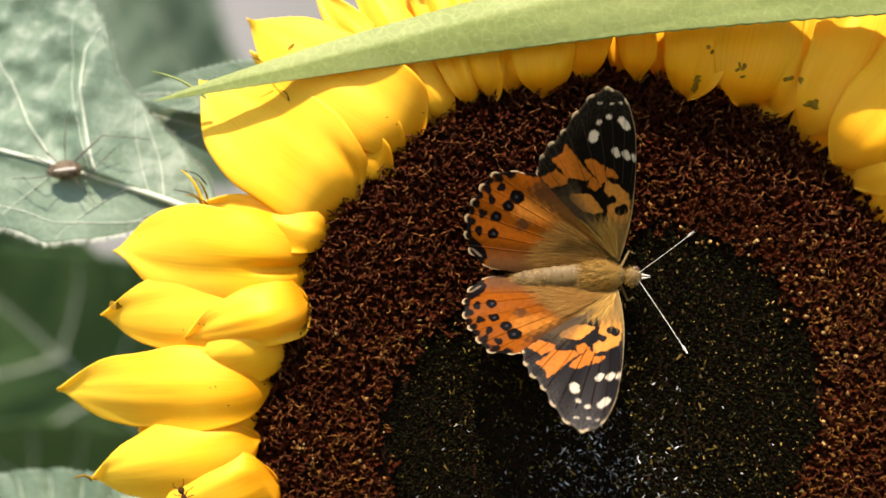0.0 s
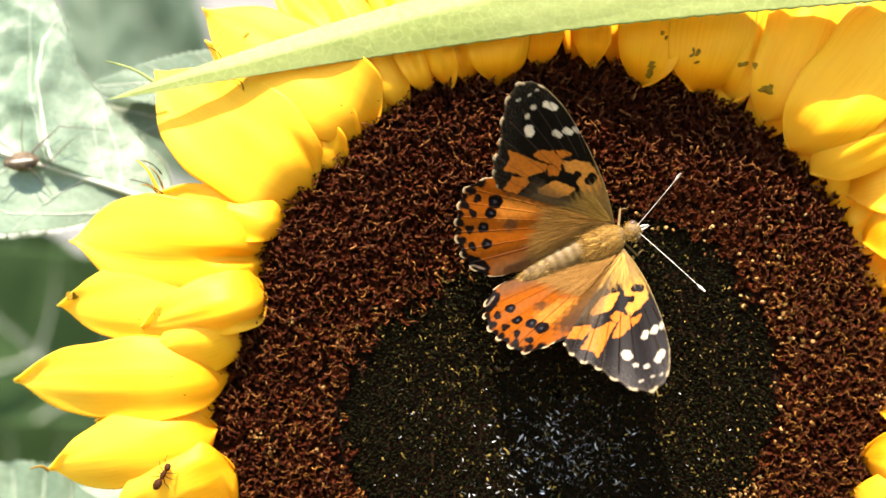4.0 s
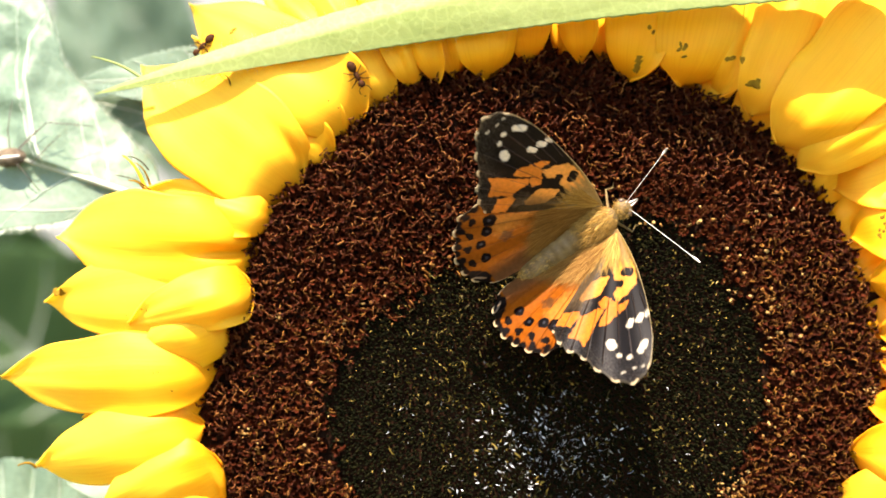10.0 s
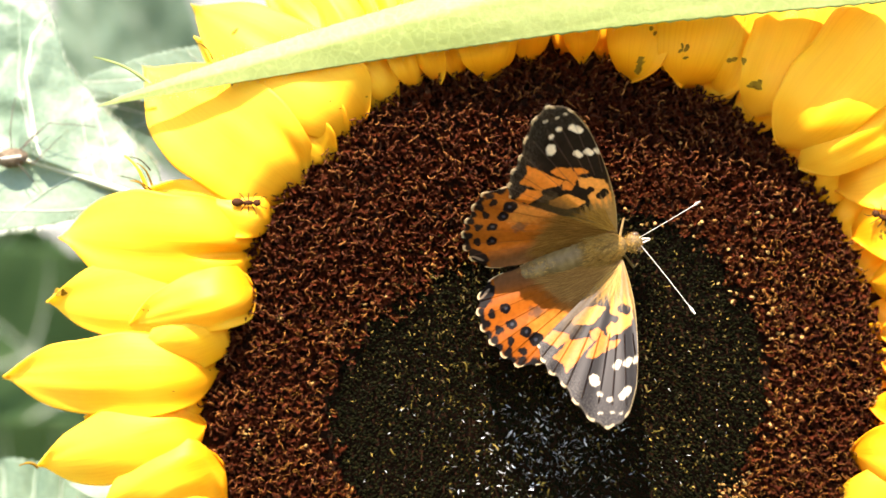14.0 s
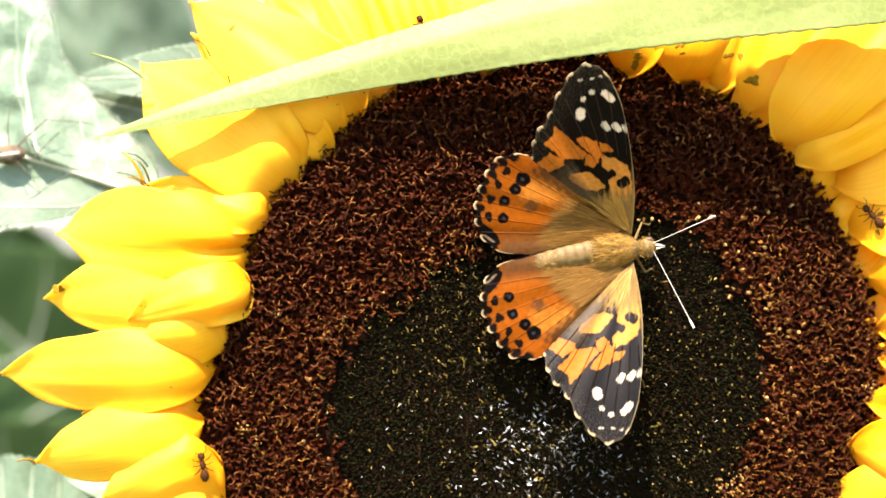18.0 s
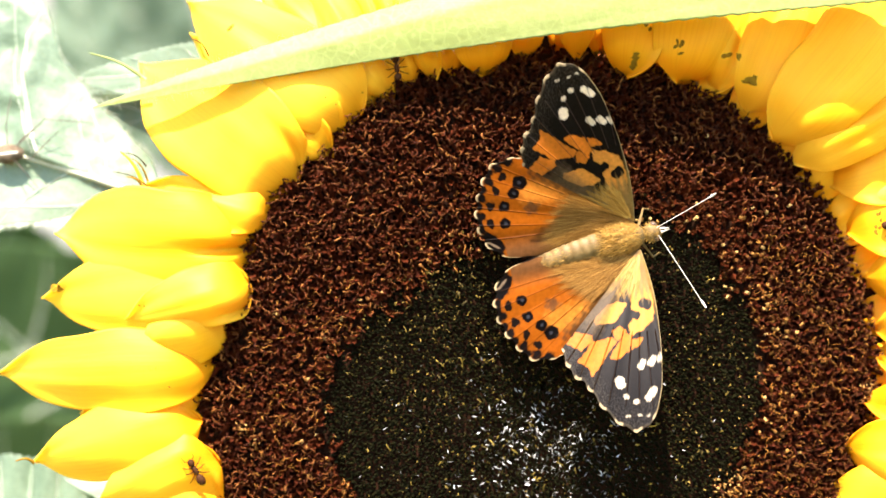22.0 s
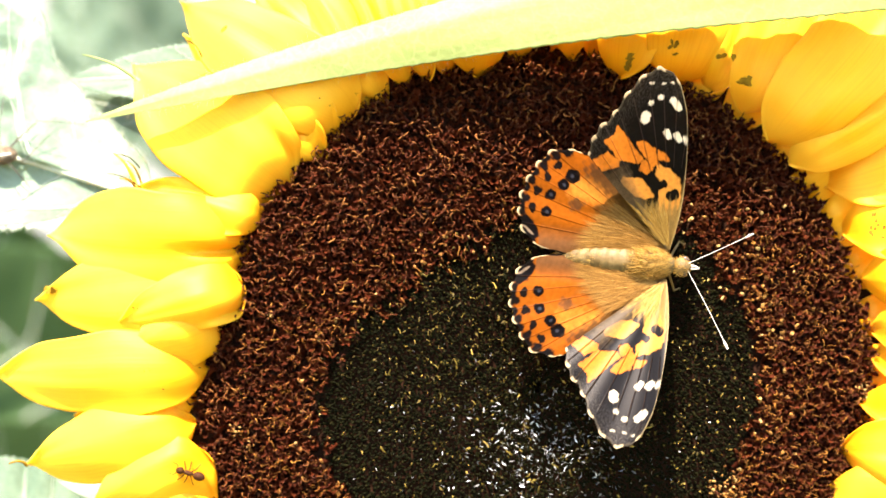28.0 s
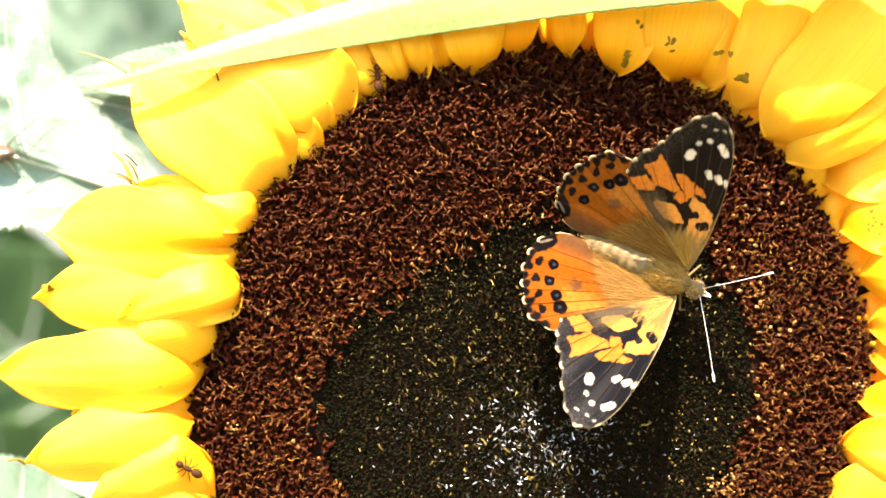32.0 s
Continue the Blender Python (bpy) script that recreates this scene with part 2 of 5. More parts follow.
def shell(P, N, thick):
    """A closed thin sheet from a grid of points P (nu, nv, 3) and normals N."""
    nu, nv, _ = P.shape
    top, bot = P.reshape(-1, 3), (P - N * thick).reshape(-1, 3)
    n = nu * nv
    f = [grid_faces(nu, nv), grid_faces(nu, nv, n, True)]
    edge = [i * nv for i in range(nu)] + [(nu - 1) * nv + j for j in range(1, nv)] + [i * nv + nv - 1 for i in range(nu - 2, -1, -1)] + [j for j in range(nv - 2, 0, -1)]
    edge = np.array(edge)
    nxt = np.roll(edge, -1)
    f.append(np.stack([edge, edge + n, nxt + n, nxt], 1))
    return np.concatenate([top, bot]), np.concatenate(f)


def normals(P):
    du, dv = np.gradient(P, axis=0), np.gradient(P, axis=1)
    n = np.cross(du, dv)
    n /= np.linalg.norm(n, axis=2, keepdims=True) + 1e-9
    return n if n[..., 2].mean() > 0 else -n


def tube(path, radii, sides=6):
    """Vertices and faces of a closed tube along a path."""
    path = np.asarray(path, float)
    n = len(path)
    radii = np.broadcast_to(np.asarray(radii, float), (n,))
    t = np.gradient(path, axis=0)
    t /= np.linalg.norm(t, axis=1, keepdims=True) + 1e-9
    ref = np.array([0.31, 0.42, 0.85])
    a = np.cross(t, ref)
    a /= np.linalg.norm(a, axis=1, keepdims=True) + 1e-9
    b = np.cross(t, a)
    w = np.linspace(0, 2 * np.pi, sides, endpoint=False)
    V = path[:, None] + radii[:, None, None] * (np.cos(w)[None, :, None] * a[:, None] + np.sin(w)[None, :, None] * b[:, None])
    V = np.concatenate([V.reshape(-1, 3), path[:1], path[-1:]])
    f = grid_faces(n, sides, loop=True).tolist()
    c0, c1 = n * sides, n * sides + 1
    f += [[(k + 1) % sides, k, c0] for k in range(sides)] + [[(n - 1) * sides + k, (n - 1) * sides + (k + 1) % sides, c1] for k in range(sides)]
    return V, f


def ball(c, r, nu=10, nv=14, turn=0.0):
    """An ellipsoid with radii r."""
    u, v = np.linspace(0.12, np.pi - 0.12, nu), np.linspace(0, 2 * np.pi, nv, endpoint=False)
    U, V = np.meshgrid(u, v, indexing="ij")
    p = np.stack([np.cos(U) * r[0], np.sin(U) * np.cos(V) * r[1], np.sin(U) * np.sin(V) * r[2]], -1).reshape(-1, 3)
    c_, s_ = math.cos(turn), math.sin(turn)
    p = p @ np.array([[c_, s_, 0], [-s_, c_, 0], [0, 0, 1]]) + np.asarray(c, float)
    f = grid_faces(nu, nv, loop=True).tolist()
    f += [list(range(nv))[::-1], list(range((nu - 1) * nv, nu * nv))]
    return p, f


def join(pieces):
    V, F, off = [], [], 0
    for v, f in pieces:
        V.append(v)
        F += [[i + off for i in q] for q in f]
        off += len(v)
    return np.concatenate(V), F


def many(template, places):
    """Copies of one small mesh (verts, faces array) under many 3x4 transforms, as one mesh."""
    v, f = template
    f = np.asarray(f)
    V = np.einsum("nij,kj->nki", places[:, :, :3], v) + places[:, None, :, 3]
    F = f[None] + (np.arange(len(places)) * len(v))[:, None, None]
    return V.reshape(-1, 3), F.reshape(-1, f.shape[1])


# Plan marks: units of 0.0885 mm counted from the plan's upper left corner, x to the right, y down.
UNIT = 0.0885


def at(x, y, z=0.0):
    return np.array([(x - 784) * UNIT, (441 - y) * UNIT, z])


def behind(x, y, d):
    """A point d millimetres behind the flower's plane, on the line of sight to a plan mark."""
    k = (REACH + d) / REACH
    return np.array([(x - 784) * UNIT * k, (441 - y) * UNIT * k, -d])


DISC = at(960, 690)
DISC_R = 53.5
rng = np.random.default_rng(7)


def disc_height(x, y):
    r = np.hypot(x - DISC[0], y - DISC[1]) / DISC_R
    return 3.2 * (1 - r ** 2) - 1.6 * np.exp(-(r / 0.3) ** 2) - 1.5 * np.clip(r - 0.9, 0, 1) * 10


# ---- ground and backdrop ----
def ground():
    n = 40
    g = np.linspace(-1, 1, n)
    X, Y = np.meshgrid(np.sign(g) * np.abs(g) ** 3 * 400, np.sign(g) * np.abs(g) ** 3 * 400, indexing="ij")
    Z = 0.01 * np.sin(X * 3.1) * np.cos(Y * 2.3)
    me = bpy.data.meshes.new("ground")
    me.from_pydata(np.stack([X, Y, Z], -1).reshape(-1, 3).tolist(), [], grid_faces(n, n).tolist())
    me.materials.append(SOIL)
    tagged(new("ground", me), "bare garden soil with sparse green weeds", "ground", kind="structure")


def wall():
    bm = bmesh.new()
    bmesh.ops.create_cube(bm, size=1, matrix=Matrix.Translation((0, 2.6, 1.5)) @ Matrix.Diagonal((9, 0.3, 3, 1)))
    bmesh.ops.bevel(bm, geom=bm.edges, offset=0.02, segments=2, affect="EDGES")
    me = bpy.data.meshes.new("wall_garden")
    bm.to_mesh(me)
    me.materials.append(PLASTER)
    tagged(new("wall_garden", me), "pale plastered garden wall far behind the flower", "wall", kind="structure")


ground()
wall()

# ---- the sunflower ----
sunflower = thing("sunflower", (0.016, 0.075, 0), "large yellow sunflower with a dark brown disc in full sun", "sunflower")


def petal(x0, y0, x1, y1, width, z0=1.5, z1=-3.0, bow=3.0, cup=0.8, side=0.0, roll=0.0, label="", peak=0.36, butt=0.3, tuck=4.5, tuck_len=0.07, tent=None, crease=None, wave=1.0):
    """One ray petal from its rounded inner end to its pointed tip. bow: how far it bulges to the viewer; side: sideways sweep; roll: lean of one edge;
    peak: where it is widest; butt: width of the inner end; tuck: how deep that end dives; tent: (place across, fall of either side) of a fold; crease: (place across, depth) of a groove."""
    a, b = at(x0, y0, z0 + 2.2), at(x1, y1, z1)
    a = a + (b - a) * (0.1 / np.linalg.norm(b - a))
    nu, nv = 44, 37
    s, v = np.linspace(0, 1, nu)[:, None] ** 1.5, np.linspace(-1, 1, nv)[None]
    ax = b - a
    L = np.hypot(ax[0], ax[1])
    d = np.array([ax[0], ax[1], 0]) / L
    q = np.array([-d[1], d[0], 0])
    half = width * UNIT / 2 * 1.06
    seed = (x0 * 7 + y0 * 3) % 97
    inner = np.sqrt(np.clip(1 - (1 - butt ** 2) * (np.clip(peak - s, 0, 1) / peak) ** 2, 0, 1)) * np.sqrt(np.clip(1 - (1 - np.clip(s / 0.11, 0, 1)) ** 2, 0.004, 1))
    outer = (1 - np.clip((s - peak) / (1 - peak), 0, 1) ** 2.2) ** (0.72 + 0.4 * np.clip((s - 0.75) / 0.25, 0, 1))
    w = np.maximum(half * inner * outer, 0.03)
    w = w * (1 + wave * (0.06 * np.sin(9 * s + seed) + 0.025 * np.sin(23 * s + seed)) * (v > 0) + wave * (0.06 * np.sin(7 * s + seed * 2) + 0.025 * np.sin(19 * s + 3 * seed)) * (v < 0))
    mid = side * half * np.sin(np.pi * s * 0.5) ** 2
    zz = a[2] + (b[2] - a[2]) * s + bow * np.sin(np.pi * np.clip(s * 1.05, 0, 1)) ** 0.8 - tuck * np.exp(-(s / tuck_len) ** 1.4) * (1 + 0.25 * v * np.sin(seed * 1.3))
    body = np.sin(np.pi * np.clip(s * 1.05, 0, 1)) ** 0.7
    v0 = 0.4 * np.sin(seed * 1.7)
    zz = zz + 0.9 * np.sin(6 * s + seed) * v ** 3 + cup * (0.5 - v ** 2) * (w / half) + roll * v * w
    zz = zz - 0.25 * (1 + np.sin(seed)) * np.exp(-((v - v0) / 0.2) ** 2) * body + 0.22 * np.cos(v * np.pi * 1.6 + np.sin(seed) * 2) * body
    zz = zz + 0.05 * np.cos(v * 11 + 2 * s + seed) * body + 0.4 * np.sin(5 * s + 2.3 * v + seed) + 0.2 * wave * np.sin(13 * s + 4 * v + seed) * v ** 2
    if tent:
        vc, up, down = tent
        t = v - vc - 0.12 * np.sin(3 * s + seed)
        zz = zz - w * (0.5 * (up + down) * (np.sqrt(t * t + 0.012) - 0.1) + 0.5 * (down - up) * t) * np.clip(s / 0.1, 0.3, 1)
    if crease:
        zz = zz - crease[1] * np.exp(-((v - crease[0]) / 0.13) ** 2) * np.exp(-((s - 0.12) / 0.16) ** 2)
    P = a[None, None] * [1, 1, 0] + (s * L)[..., None] * d + (mid + v * w)[..., None] * q
    P = P + np.array([0, 0, 1.0]) * zz[..., None]
    V, F = shell(P, normals(P), 0.28)
    al = np.broadcast_to(s, (nu, nv)).ravel()
    ac = np.broadcast_to(v * half / 5, (nu, nv)).ravel()
    return link("petal", V, F, PETAL, sunflower, label, floats={"along": np.tile(al, 2), "across": np.tile(ac, 2), "seed": np.full(2 * al.size, seed)})


# back row, partly hidden
for k in range(44):
    w = 2 * math.pi * (k + 0.37) / 44
    jit = 0.6 * math.sin(k * 12.9)
    r0, r1 = 575, 860 + 45 * math.sin(k * 7.7)
    petal(960 + r0 * math.cos(w), 690 - r0 * math.sin(w), 960 + r1 * math.cos(w + 0.05 * jit), 690 - r1 * math.sin(w + 0.05 * jit), 92, -4, -9, 2, 0.6) if not 2.15 < w < 3.5 else None
# lower rim
for k in range(17):
    w = math.pi * (1.16 + 0.045 * k)
    petal(960 + 585 * math.cos(w), 690 - 585 * math.sin(w), 960 + 900 * math.cos(w), 690 - 900 * math.sin(w), 125, 1, -4, 4)
# front row, clockwise from the lower left
petal(396, 826, 176, 912, 150, 2.6, 0.5, 3, 0.8, 0.0, 0.0, "spoon-shaped yellow petal with a folded rim", peak=0.3, butt=0.55, tuck=4, tent=(-0.55, 0.5, 0.62))
petal(386, 868, 215, 1010, 110, 1, -2, 3)
petal(362, 752, 64, 832, 126, 1.0, -1, 3.5, 0.8, -0.05, peak=0.45, butt=0.4, tuck=3, tent=(-0.35, 0.35, 0.2))
petal(360, 712, 140, 745, 76, -0.8, -3, 2, tuck=3)
petal(330, 622, 46, 652, 84, -0.4, -1.5, 2.5, 0.8, 0.25, peak=0.55)
petal(384, 656, -2, 679, 140, 1.4, -2, 3.5, 0.8, -0.1, peak=0.42, butt=0.35, tent=(0.15, 0.05, 0.28))
petal(446, 508, 74, 531, 144, 0.3, -3, 3, 0.8, 0.1, peak=0.5)
petal(406, 574, 256, 612, 112, 2.0, 2.4, 2.2, 1.2, 0.1, peak=0.4, butt=0.6, tuck=4, tent=(-0.3, 0.3, 0.55), wave=0.5)
petal(447, 508, 236, 580, 106, 3.4, 2.6, 2.6, 1.0, -0.12, label="twisted curling yellow petal", peak=0.2, butt=0.78, tuck=4, tuck_len=0.12, tent=(0.3, 0.12, 0.75), crease=(0.75, 2.0), wave=0.5)
petal(457, 436, 97, 430, 172, 1.4, -2, 4, 0.9, -0.12, peak=0.42, butt=0.45, tuck=5, tuck_len=0.1, crease=(0.2, 2.2), tent=(0.1, 0.1, 0.2))
petal(486, 394, 250, 335, 84, 0.9, -4, 2.4, 0.8, tuck=5)
petal(526, 338, 256, 98, 196, 2.6, -5, 2.4, 0.5, 0.18, peak=0.4, butt=0.5, tuck=6, tuck_len=0.12, crease=(-0.6, 1.0), wave=0.4)
petal(592, 288, 330, 60, 92, 0.4, -6, 2.2, 0.5, peak=0.3, butt=0.15, tuck=3.5, tent=(-0.1, 0.05, 0.3))
petal(614, 254, 400, 40, 80, -0.4, -6, 2.4, 0.9, butt=0.2, tuck=5)
petal(642, 214, 330, -6, 168, 2.6, -6, 2.6, 0.6, 0.1, peak=0.34, butt=0.55, tuck=5, tuck_len=0.11, wave=0.4)
petal(676, 196, 440, -60, 78, -0.8, -7, 2.4, butt=0.2, tuck=5)
petal(698, 186, 500, -120, 78, 0.2, -6, 2.2, butt=0.2, tuck=5)
petal(738, 160, 600, -150, 66, 0.6, -6, 2.4)
petal(775, 150, 672, -160, 62, 1.4, -6, 2.2)
petal(812, 140, 745, -160, 70, 0.4, -6, 2.4)
petal(862, 142, 845, -160, 118, 1.5, -4, 2.5, 1.2)
petal(935, 112, 905, -190, 90, 0.6, -4, 3)
petal(1025, 112, 1000, -180, 72, 1.6, -4, 3)
petal(1065, 108, 1085, -200, 66, -0.5, -5, 2)
petal(1112, 146, 1175, -190, 122, 2.0, -4, 3, 1.2)
petal(1205, 156, 1290, -180, 145, 1.8, -4, 3, 1.2)
petal(1272, 172, 1380, -150, 85, 0.2, -5, 3)
petal(1330, 206, 1480, -130, 140, 1.2, -3, 4)
petal(1372, 258, 1650, -60, 165, 3.0, -1, 5, 1.3)
petal(1410, 296, 1720, 110, 105, 2.0, -2, 4, 0.9)
petal(1480, 335, 1790, 230, 120, -0.5, -5, 3)
petal(1508, 420, 1800, 330, 130, 0.5, -4, 3)
petal(1540, 500, 1850, 470, 128, 1.8, -3, 4)
petal(1556, 585, 1880, 590, 128, 1.2, -3, 4)
petal(1560, 640, 1880, 655, 110, 0.2, -4, 3)
petal(1536, 720, 1890, 720, 100, 1.8, -2, 4)
petal(1500, 800, 1850, 790, 130, 2.2, -2, 5)
petal(1478, 872, 1830, 930, 140, 1.6, -3, 4)


def bud_edge(w):
    """Radius of the closed buds' patch, by the angle round the disc; it is drawn in at the upper left."""
    a = np.degrees(np.asarray(w)) % 360
    return UNIT * np.interp(a, (0, 11, 45, 73, 92, 117, 140, 160, 180, 195, 230, 270, 327, 360), (390, 393, 372, 335, 292, 266, 274, 325, 378, 388, 380, 362, 366, 390))


def receptacle():
    nr, na = 30, 96
    r, w = np.linspace(0.02, 1.06, nr), np.linspace(0, 2 * np.pi, na, endpoint=False)
    R, W = np.meshgrid(r * DISC_R, w, indexing="ij")
    X, Y = DISC[0] + R * np.cos(W), DISC[1] + R * np.sin(W)
    Z = disc_height(X, Y) - 2.3
    back = np.stack([DISC[0] + DISC_R * 0.9 * np.cos(w), DISC[1] + DISC_R * 0.9 * np.sin(w), np.full(na, -14)], -1)
    back2 = np.stack([DISC[0] + 12 * np.cos(w), DISC[1] + 12 * np.sin(w), np.full(na, -24)], -1)
    V = np.concatenate([np.stack([X, Y, Z], -1).reshape(-1, 3), back, back2])
    F = grid_faces(nr + 2, na, loop=True).tolist()
    F += [list(range(na))[::-1], list(range((nr + 1) * na, (nr + 2) * na))]
    link("disc", V, F, BASE, sunflower, "dark domed flower disc")


def frames_at(x, y, z, spin, tilt, size, lean):
    """3x4 transforms: a turn about Z by spin after a tilt, at the points."""
    n = len(x)
    cs, sn, ct, st = np.cos(spin), np.sin(spin), np.cos(tilt), np.sin(tilt)
    M = np.zeros((n, 3, 4))
    M[:, 0, 0], M[:, 0, 1], M[:, 0, 2] = cs * ct, -sn, cs * st
    M[:, 1, 0], M[:, 1, 1], M[:, 1, 2] = sn * ct, cs, sn * st
    M[:, 2, 0], M[:, 2, 2] = -st, ct
    M[:, :, :3] *= np.asarray(size)[:, None, None]
    M[:, 0, 3], M[:, 1, 3], M[:, 2, 3] = x, y, z
    return M


def ring_tube(profile, sides, lobes=0.0):
    """A little cup, open at the top; profile of (radius, height)."""
    w = np.linspace(0, 2 * np.pi, sides, endpoint=False)
    V = [[r * (1 + lobes * (k == len(profile) - 1) * (1 if j % 2 else -1)) * math.cos(a), r * math.sin(a), h + lobes * (k == len(profile) - 1) * (0.4 if j % 2 else -0.3)] for k, (r, h) in enumerate(profile) for j, a in enumerate(w)]
    return np.array(V), grid_faces(len(profile), sides, loop=True)


def curl_shape(turns, reach, rise, r=0.05, n=7):
    """A stigma branch that rolls back on itself; quads only."""
    s = np.linspace(0, 1, n)
    ang = turns * s
    path = np.stack([reach * np.sin(ang) * (0.3 + s), 0.35 * np.sin(4 * s), rise * (1 - np.cos(ang)) * 0.5 + 0.9 * s * (1 - 0.5 * s)], 1)
    V, F = tube(path * 0.78, np.linspace(r, r * 0.6, n), 4)
    return V, np.array([f for f in F if len(f) == 4])


def fork_shape(spread, roll, lean, r=0.078, n=9):
    """A stigma that forks into two arms, each rolled outward and back; quads only."""
    V, F = [], []
    for sg in (-1, 1):
        s = np.linspace(0, 1, n)
        ang = roll * s * (1 + 0.12 * sg * lean)
        path = np.stack([sg * (0.07 + spread * (1 - np.cos(ang)) * 0.55 + 0.10 * s), lean * 0.25 * np.sin(3 * s) * sg, 0.35 + 0.42 * np.sin(ang) + 0.25 * s], 1)
        v, f = tube(path, np.linspace(r * 0.8, r, n), 5)
        F.append(np.array([q for q in f if len(q) == 4]) + sum(len(k) for k in V))
        V.append(v)
    return np.concatenate(V), np.concatenate(F)


def florets():
    n = np.arange(1, 6600)
    r = 0.66 * np.sqrt(n)
    w = n * 2.399963 + 0.3
    x, y = DISC[0] + r * np.cos(w), DISC[1] + r * np.sin(w)
    ok = (r < DISC_R) & (y > -47)
    r, w, x, y = r[ok], w[ok], x[ok], y[ok]
    x, y = x + rng.normal(0, 0.14, len(x)), y + rng.normal(0, 0.14, len(y))
    z = disc_height(x, y)
    edge = bud_edge(w) + rng.normal(0, 1.1, len(r))
    outer = r > edge
    young_lit = outer & (r < edge + 8 + 5 * (y < -8) * (np.abs(x - DISC[0]) > 25) + 9 * (y < 2) * (x > DISC[0] + 22) + rng.normal(0, 2, len(r)))
    # fewer golden ones at left: the disc's dimmer light there, put into the colours
    young_lit &= (x > DISC[0] + 4) | (rng.random(len(r)) < 0.62)
    # near stretch: florets that stand as parts of their own
    near = outer & (np.hypot(x - 34, y + 2) < 13.6)
    ids = np.flatnonzero(near)[:300]
    near = np.zeros(len(r), bool)
    near[ids] = True
    cup = ring_tube([(0.20, -1.8), (0.34, -0.3), (0.28, 0.25), (0.55, 0.75)], 8, 0.35)
    curls = [curl_shape(3.4, 0.75, 0.9), curl_shape(4.6, 0.6, 0.7), curl_shape(2.2, 1.0, 0.4), curl_shape(5.6, 0.5, 0.8), curl_shape(1.6, 1.3, 0.5)]
    forks = [fork_shape(0.42, 3.6, 0.5), fork_shape(0.34, 4.4, -0.8), fork_shape(0.5, 3.0, 1.0), fork_shape(0.38, 5.0, -0.3)]
    far = outer & ~near

    def spread(mask, extra, size, lift=0.0, tilt=0.45, spin=0.9):
        k = int(mask.sum())
        return frames_at(x[mask] + rng.normal(0, 0.1, k), y[mask] + rng.normal(0, 0.1, k), z[mask] + lift + rng.normal(0, 0.2, k), w[mask] + extra + rng.normal(0, spin, k), rng.normal(0.12, tilt, k), size * rng.uniform(0.65, 1.4, k), 0)

    V, F = many(cup, spread(far, 0, 1.0))
    tagged(link("floret_mass", V, F, TUBE, sunflower, "ring of dark red-brown open florets"), kind="stuff")
    kind = rng.integers(0, 4, len(r))
    bare = rng.random(len(r)) < 0.30
    for j, c in enumerate(forks):
        V, F = many(c, spread(far & ~young_lit & ~bare & (kind == j), j * 0.8, 1.28, 0.3, 0.5, 1.5))
        tagged(link("stigma_tangle", V, F, CURL, sunflower, "forked and rolled red-brown stigmas"), kind="stuff")
        V, F = many(c, spread(far & young_lit & ~bare & (kind == j), j * 0.8, 1.05, 0.35, 0.6, 0.9))
        tagged(link("stigma_tangle", V, F, CURL_GOLD, sunflower, "forked and rolled golden stigmas"), kind="stuff")
    for j, c in enumerate(curls):
        pick = rng.random(len(r))
        V, F = many(c, spread(far & ~young_lit & (pick < 0.09), j * 1.7, 0.9, 0.2, 0.8, 1.5))
        tagged(link("stigma_tangle", V, F, CURL, sunflower, "tangle of curled red-brown stigmas"), kind="stuff")
        V, F = many(c, spread(far & young_lit & (pick < 0.10 + 0.14 * (x > DISC[0] + 20) + 0.14 * (x < DISC[0] - 18) * (y < -12)), math.pi * (j % 2), 1.1, 0.25, 0.7, 0.5))
        tagged(link("stigma_tangle", V, F, CURL_GOLD, sunflower, "tangle of curled golden stigmas"), kind="stuff")
    # florets of the near stretch share a few meshes
    base = []
    for j in range(8):
        pieces = [(cup[0], cup[1].tolist())]
        for i in range(2 if j % 3 == 0 else 1):
            M = frames_at(np.zeros(1), np.zeros(1), np.array([0.3]), np.array([j * 1.1 + i * 2.3]), np.array([0.35 - 0.5 * i]), np.ones(1), 0)
            v, f = many(curls[j % 5] if i else forks[j % 4], M)
            pieces.append((v, f.tolist()))
        v, f = join(pieces)
        me = bpy.data.meshes.new("floret")
        me.from_pydata((v * MM).tolist(), [], f)
        me.materials.append(TUBE)
        me.materials.append(CURL_GOLD if j % 2 else CURL)
        k0 = len(cup[1])
        me.polygons.foreach_set("material_index", [0 if i < k0 else 1 for i in range(len(f))])
        base.append(me)
    M = spread(near, 0, 1.0, 0.0, 0.5)
    gold = young_lit[near]
    for i in range(len(M)):
        ob = new("floret", base[2 * (i % 4) + (1 if gold[i] else 0)])
        ob.parent = sunflower
        m4 = Matrix([list(row) for row in M[i]] + [[0, 0, 0, 1]])
        m4.translation = m4.translation * MM
        ob.matrix_basis = Matrix.Translation(-sunflower.location) @ FLOWER @ m4
    # buds of the middle
    bud = ring_tube([(0.42, -1.6), (0.44, -0.2), (0.30, 0.28), (0.04, 0.45)], 6)
    k = np.arange(1, 14600)
    rk, wk = 0.285 * np.sqrt(k), k * 2.399963
    xk, yk = DISC[0] + rk * np.cos(wk) + rng.normal(0, 0.15, len(k)), DISC[1] + rk * np.sin(wk) + rng.normal(0, 0.15, len(k))
    keep = (rk < bud_edge(wk) + 1.0 + rng.normal(0, 1.0, len(k))) & (yk > -47)
    xk, yk, wk = xk[keep], yk[keep], wk[keep]
    m = len(xk)
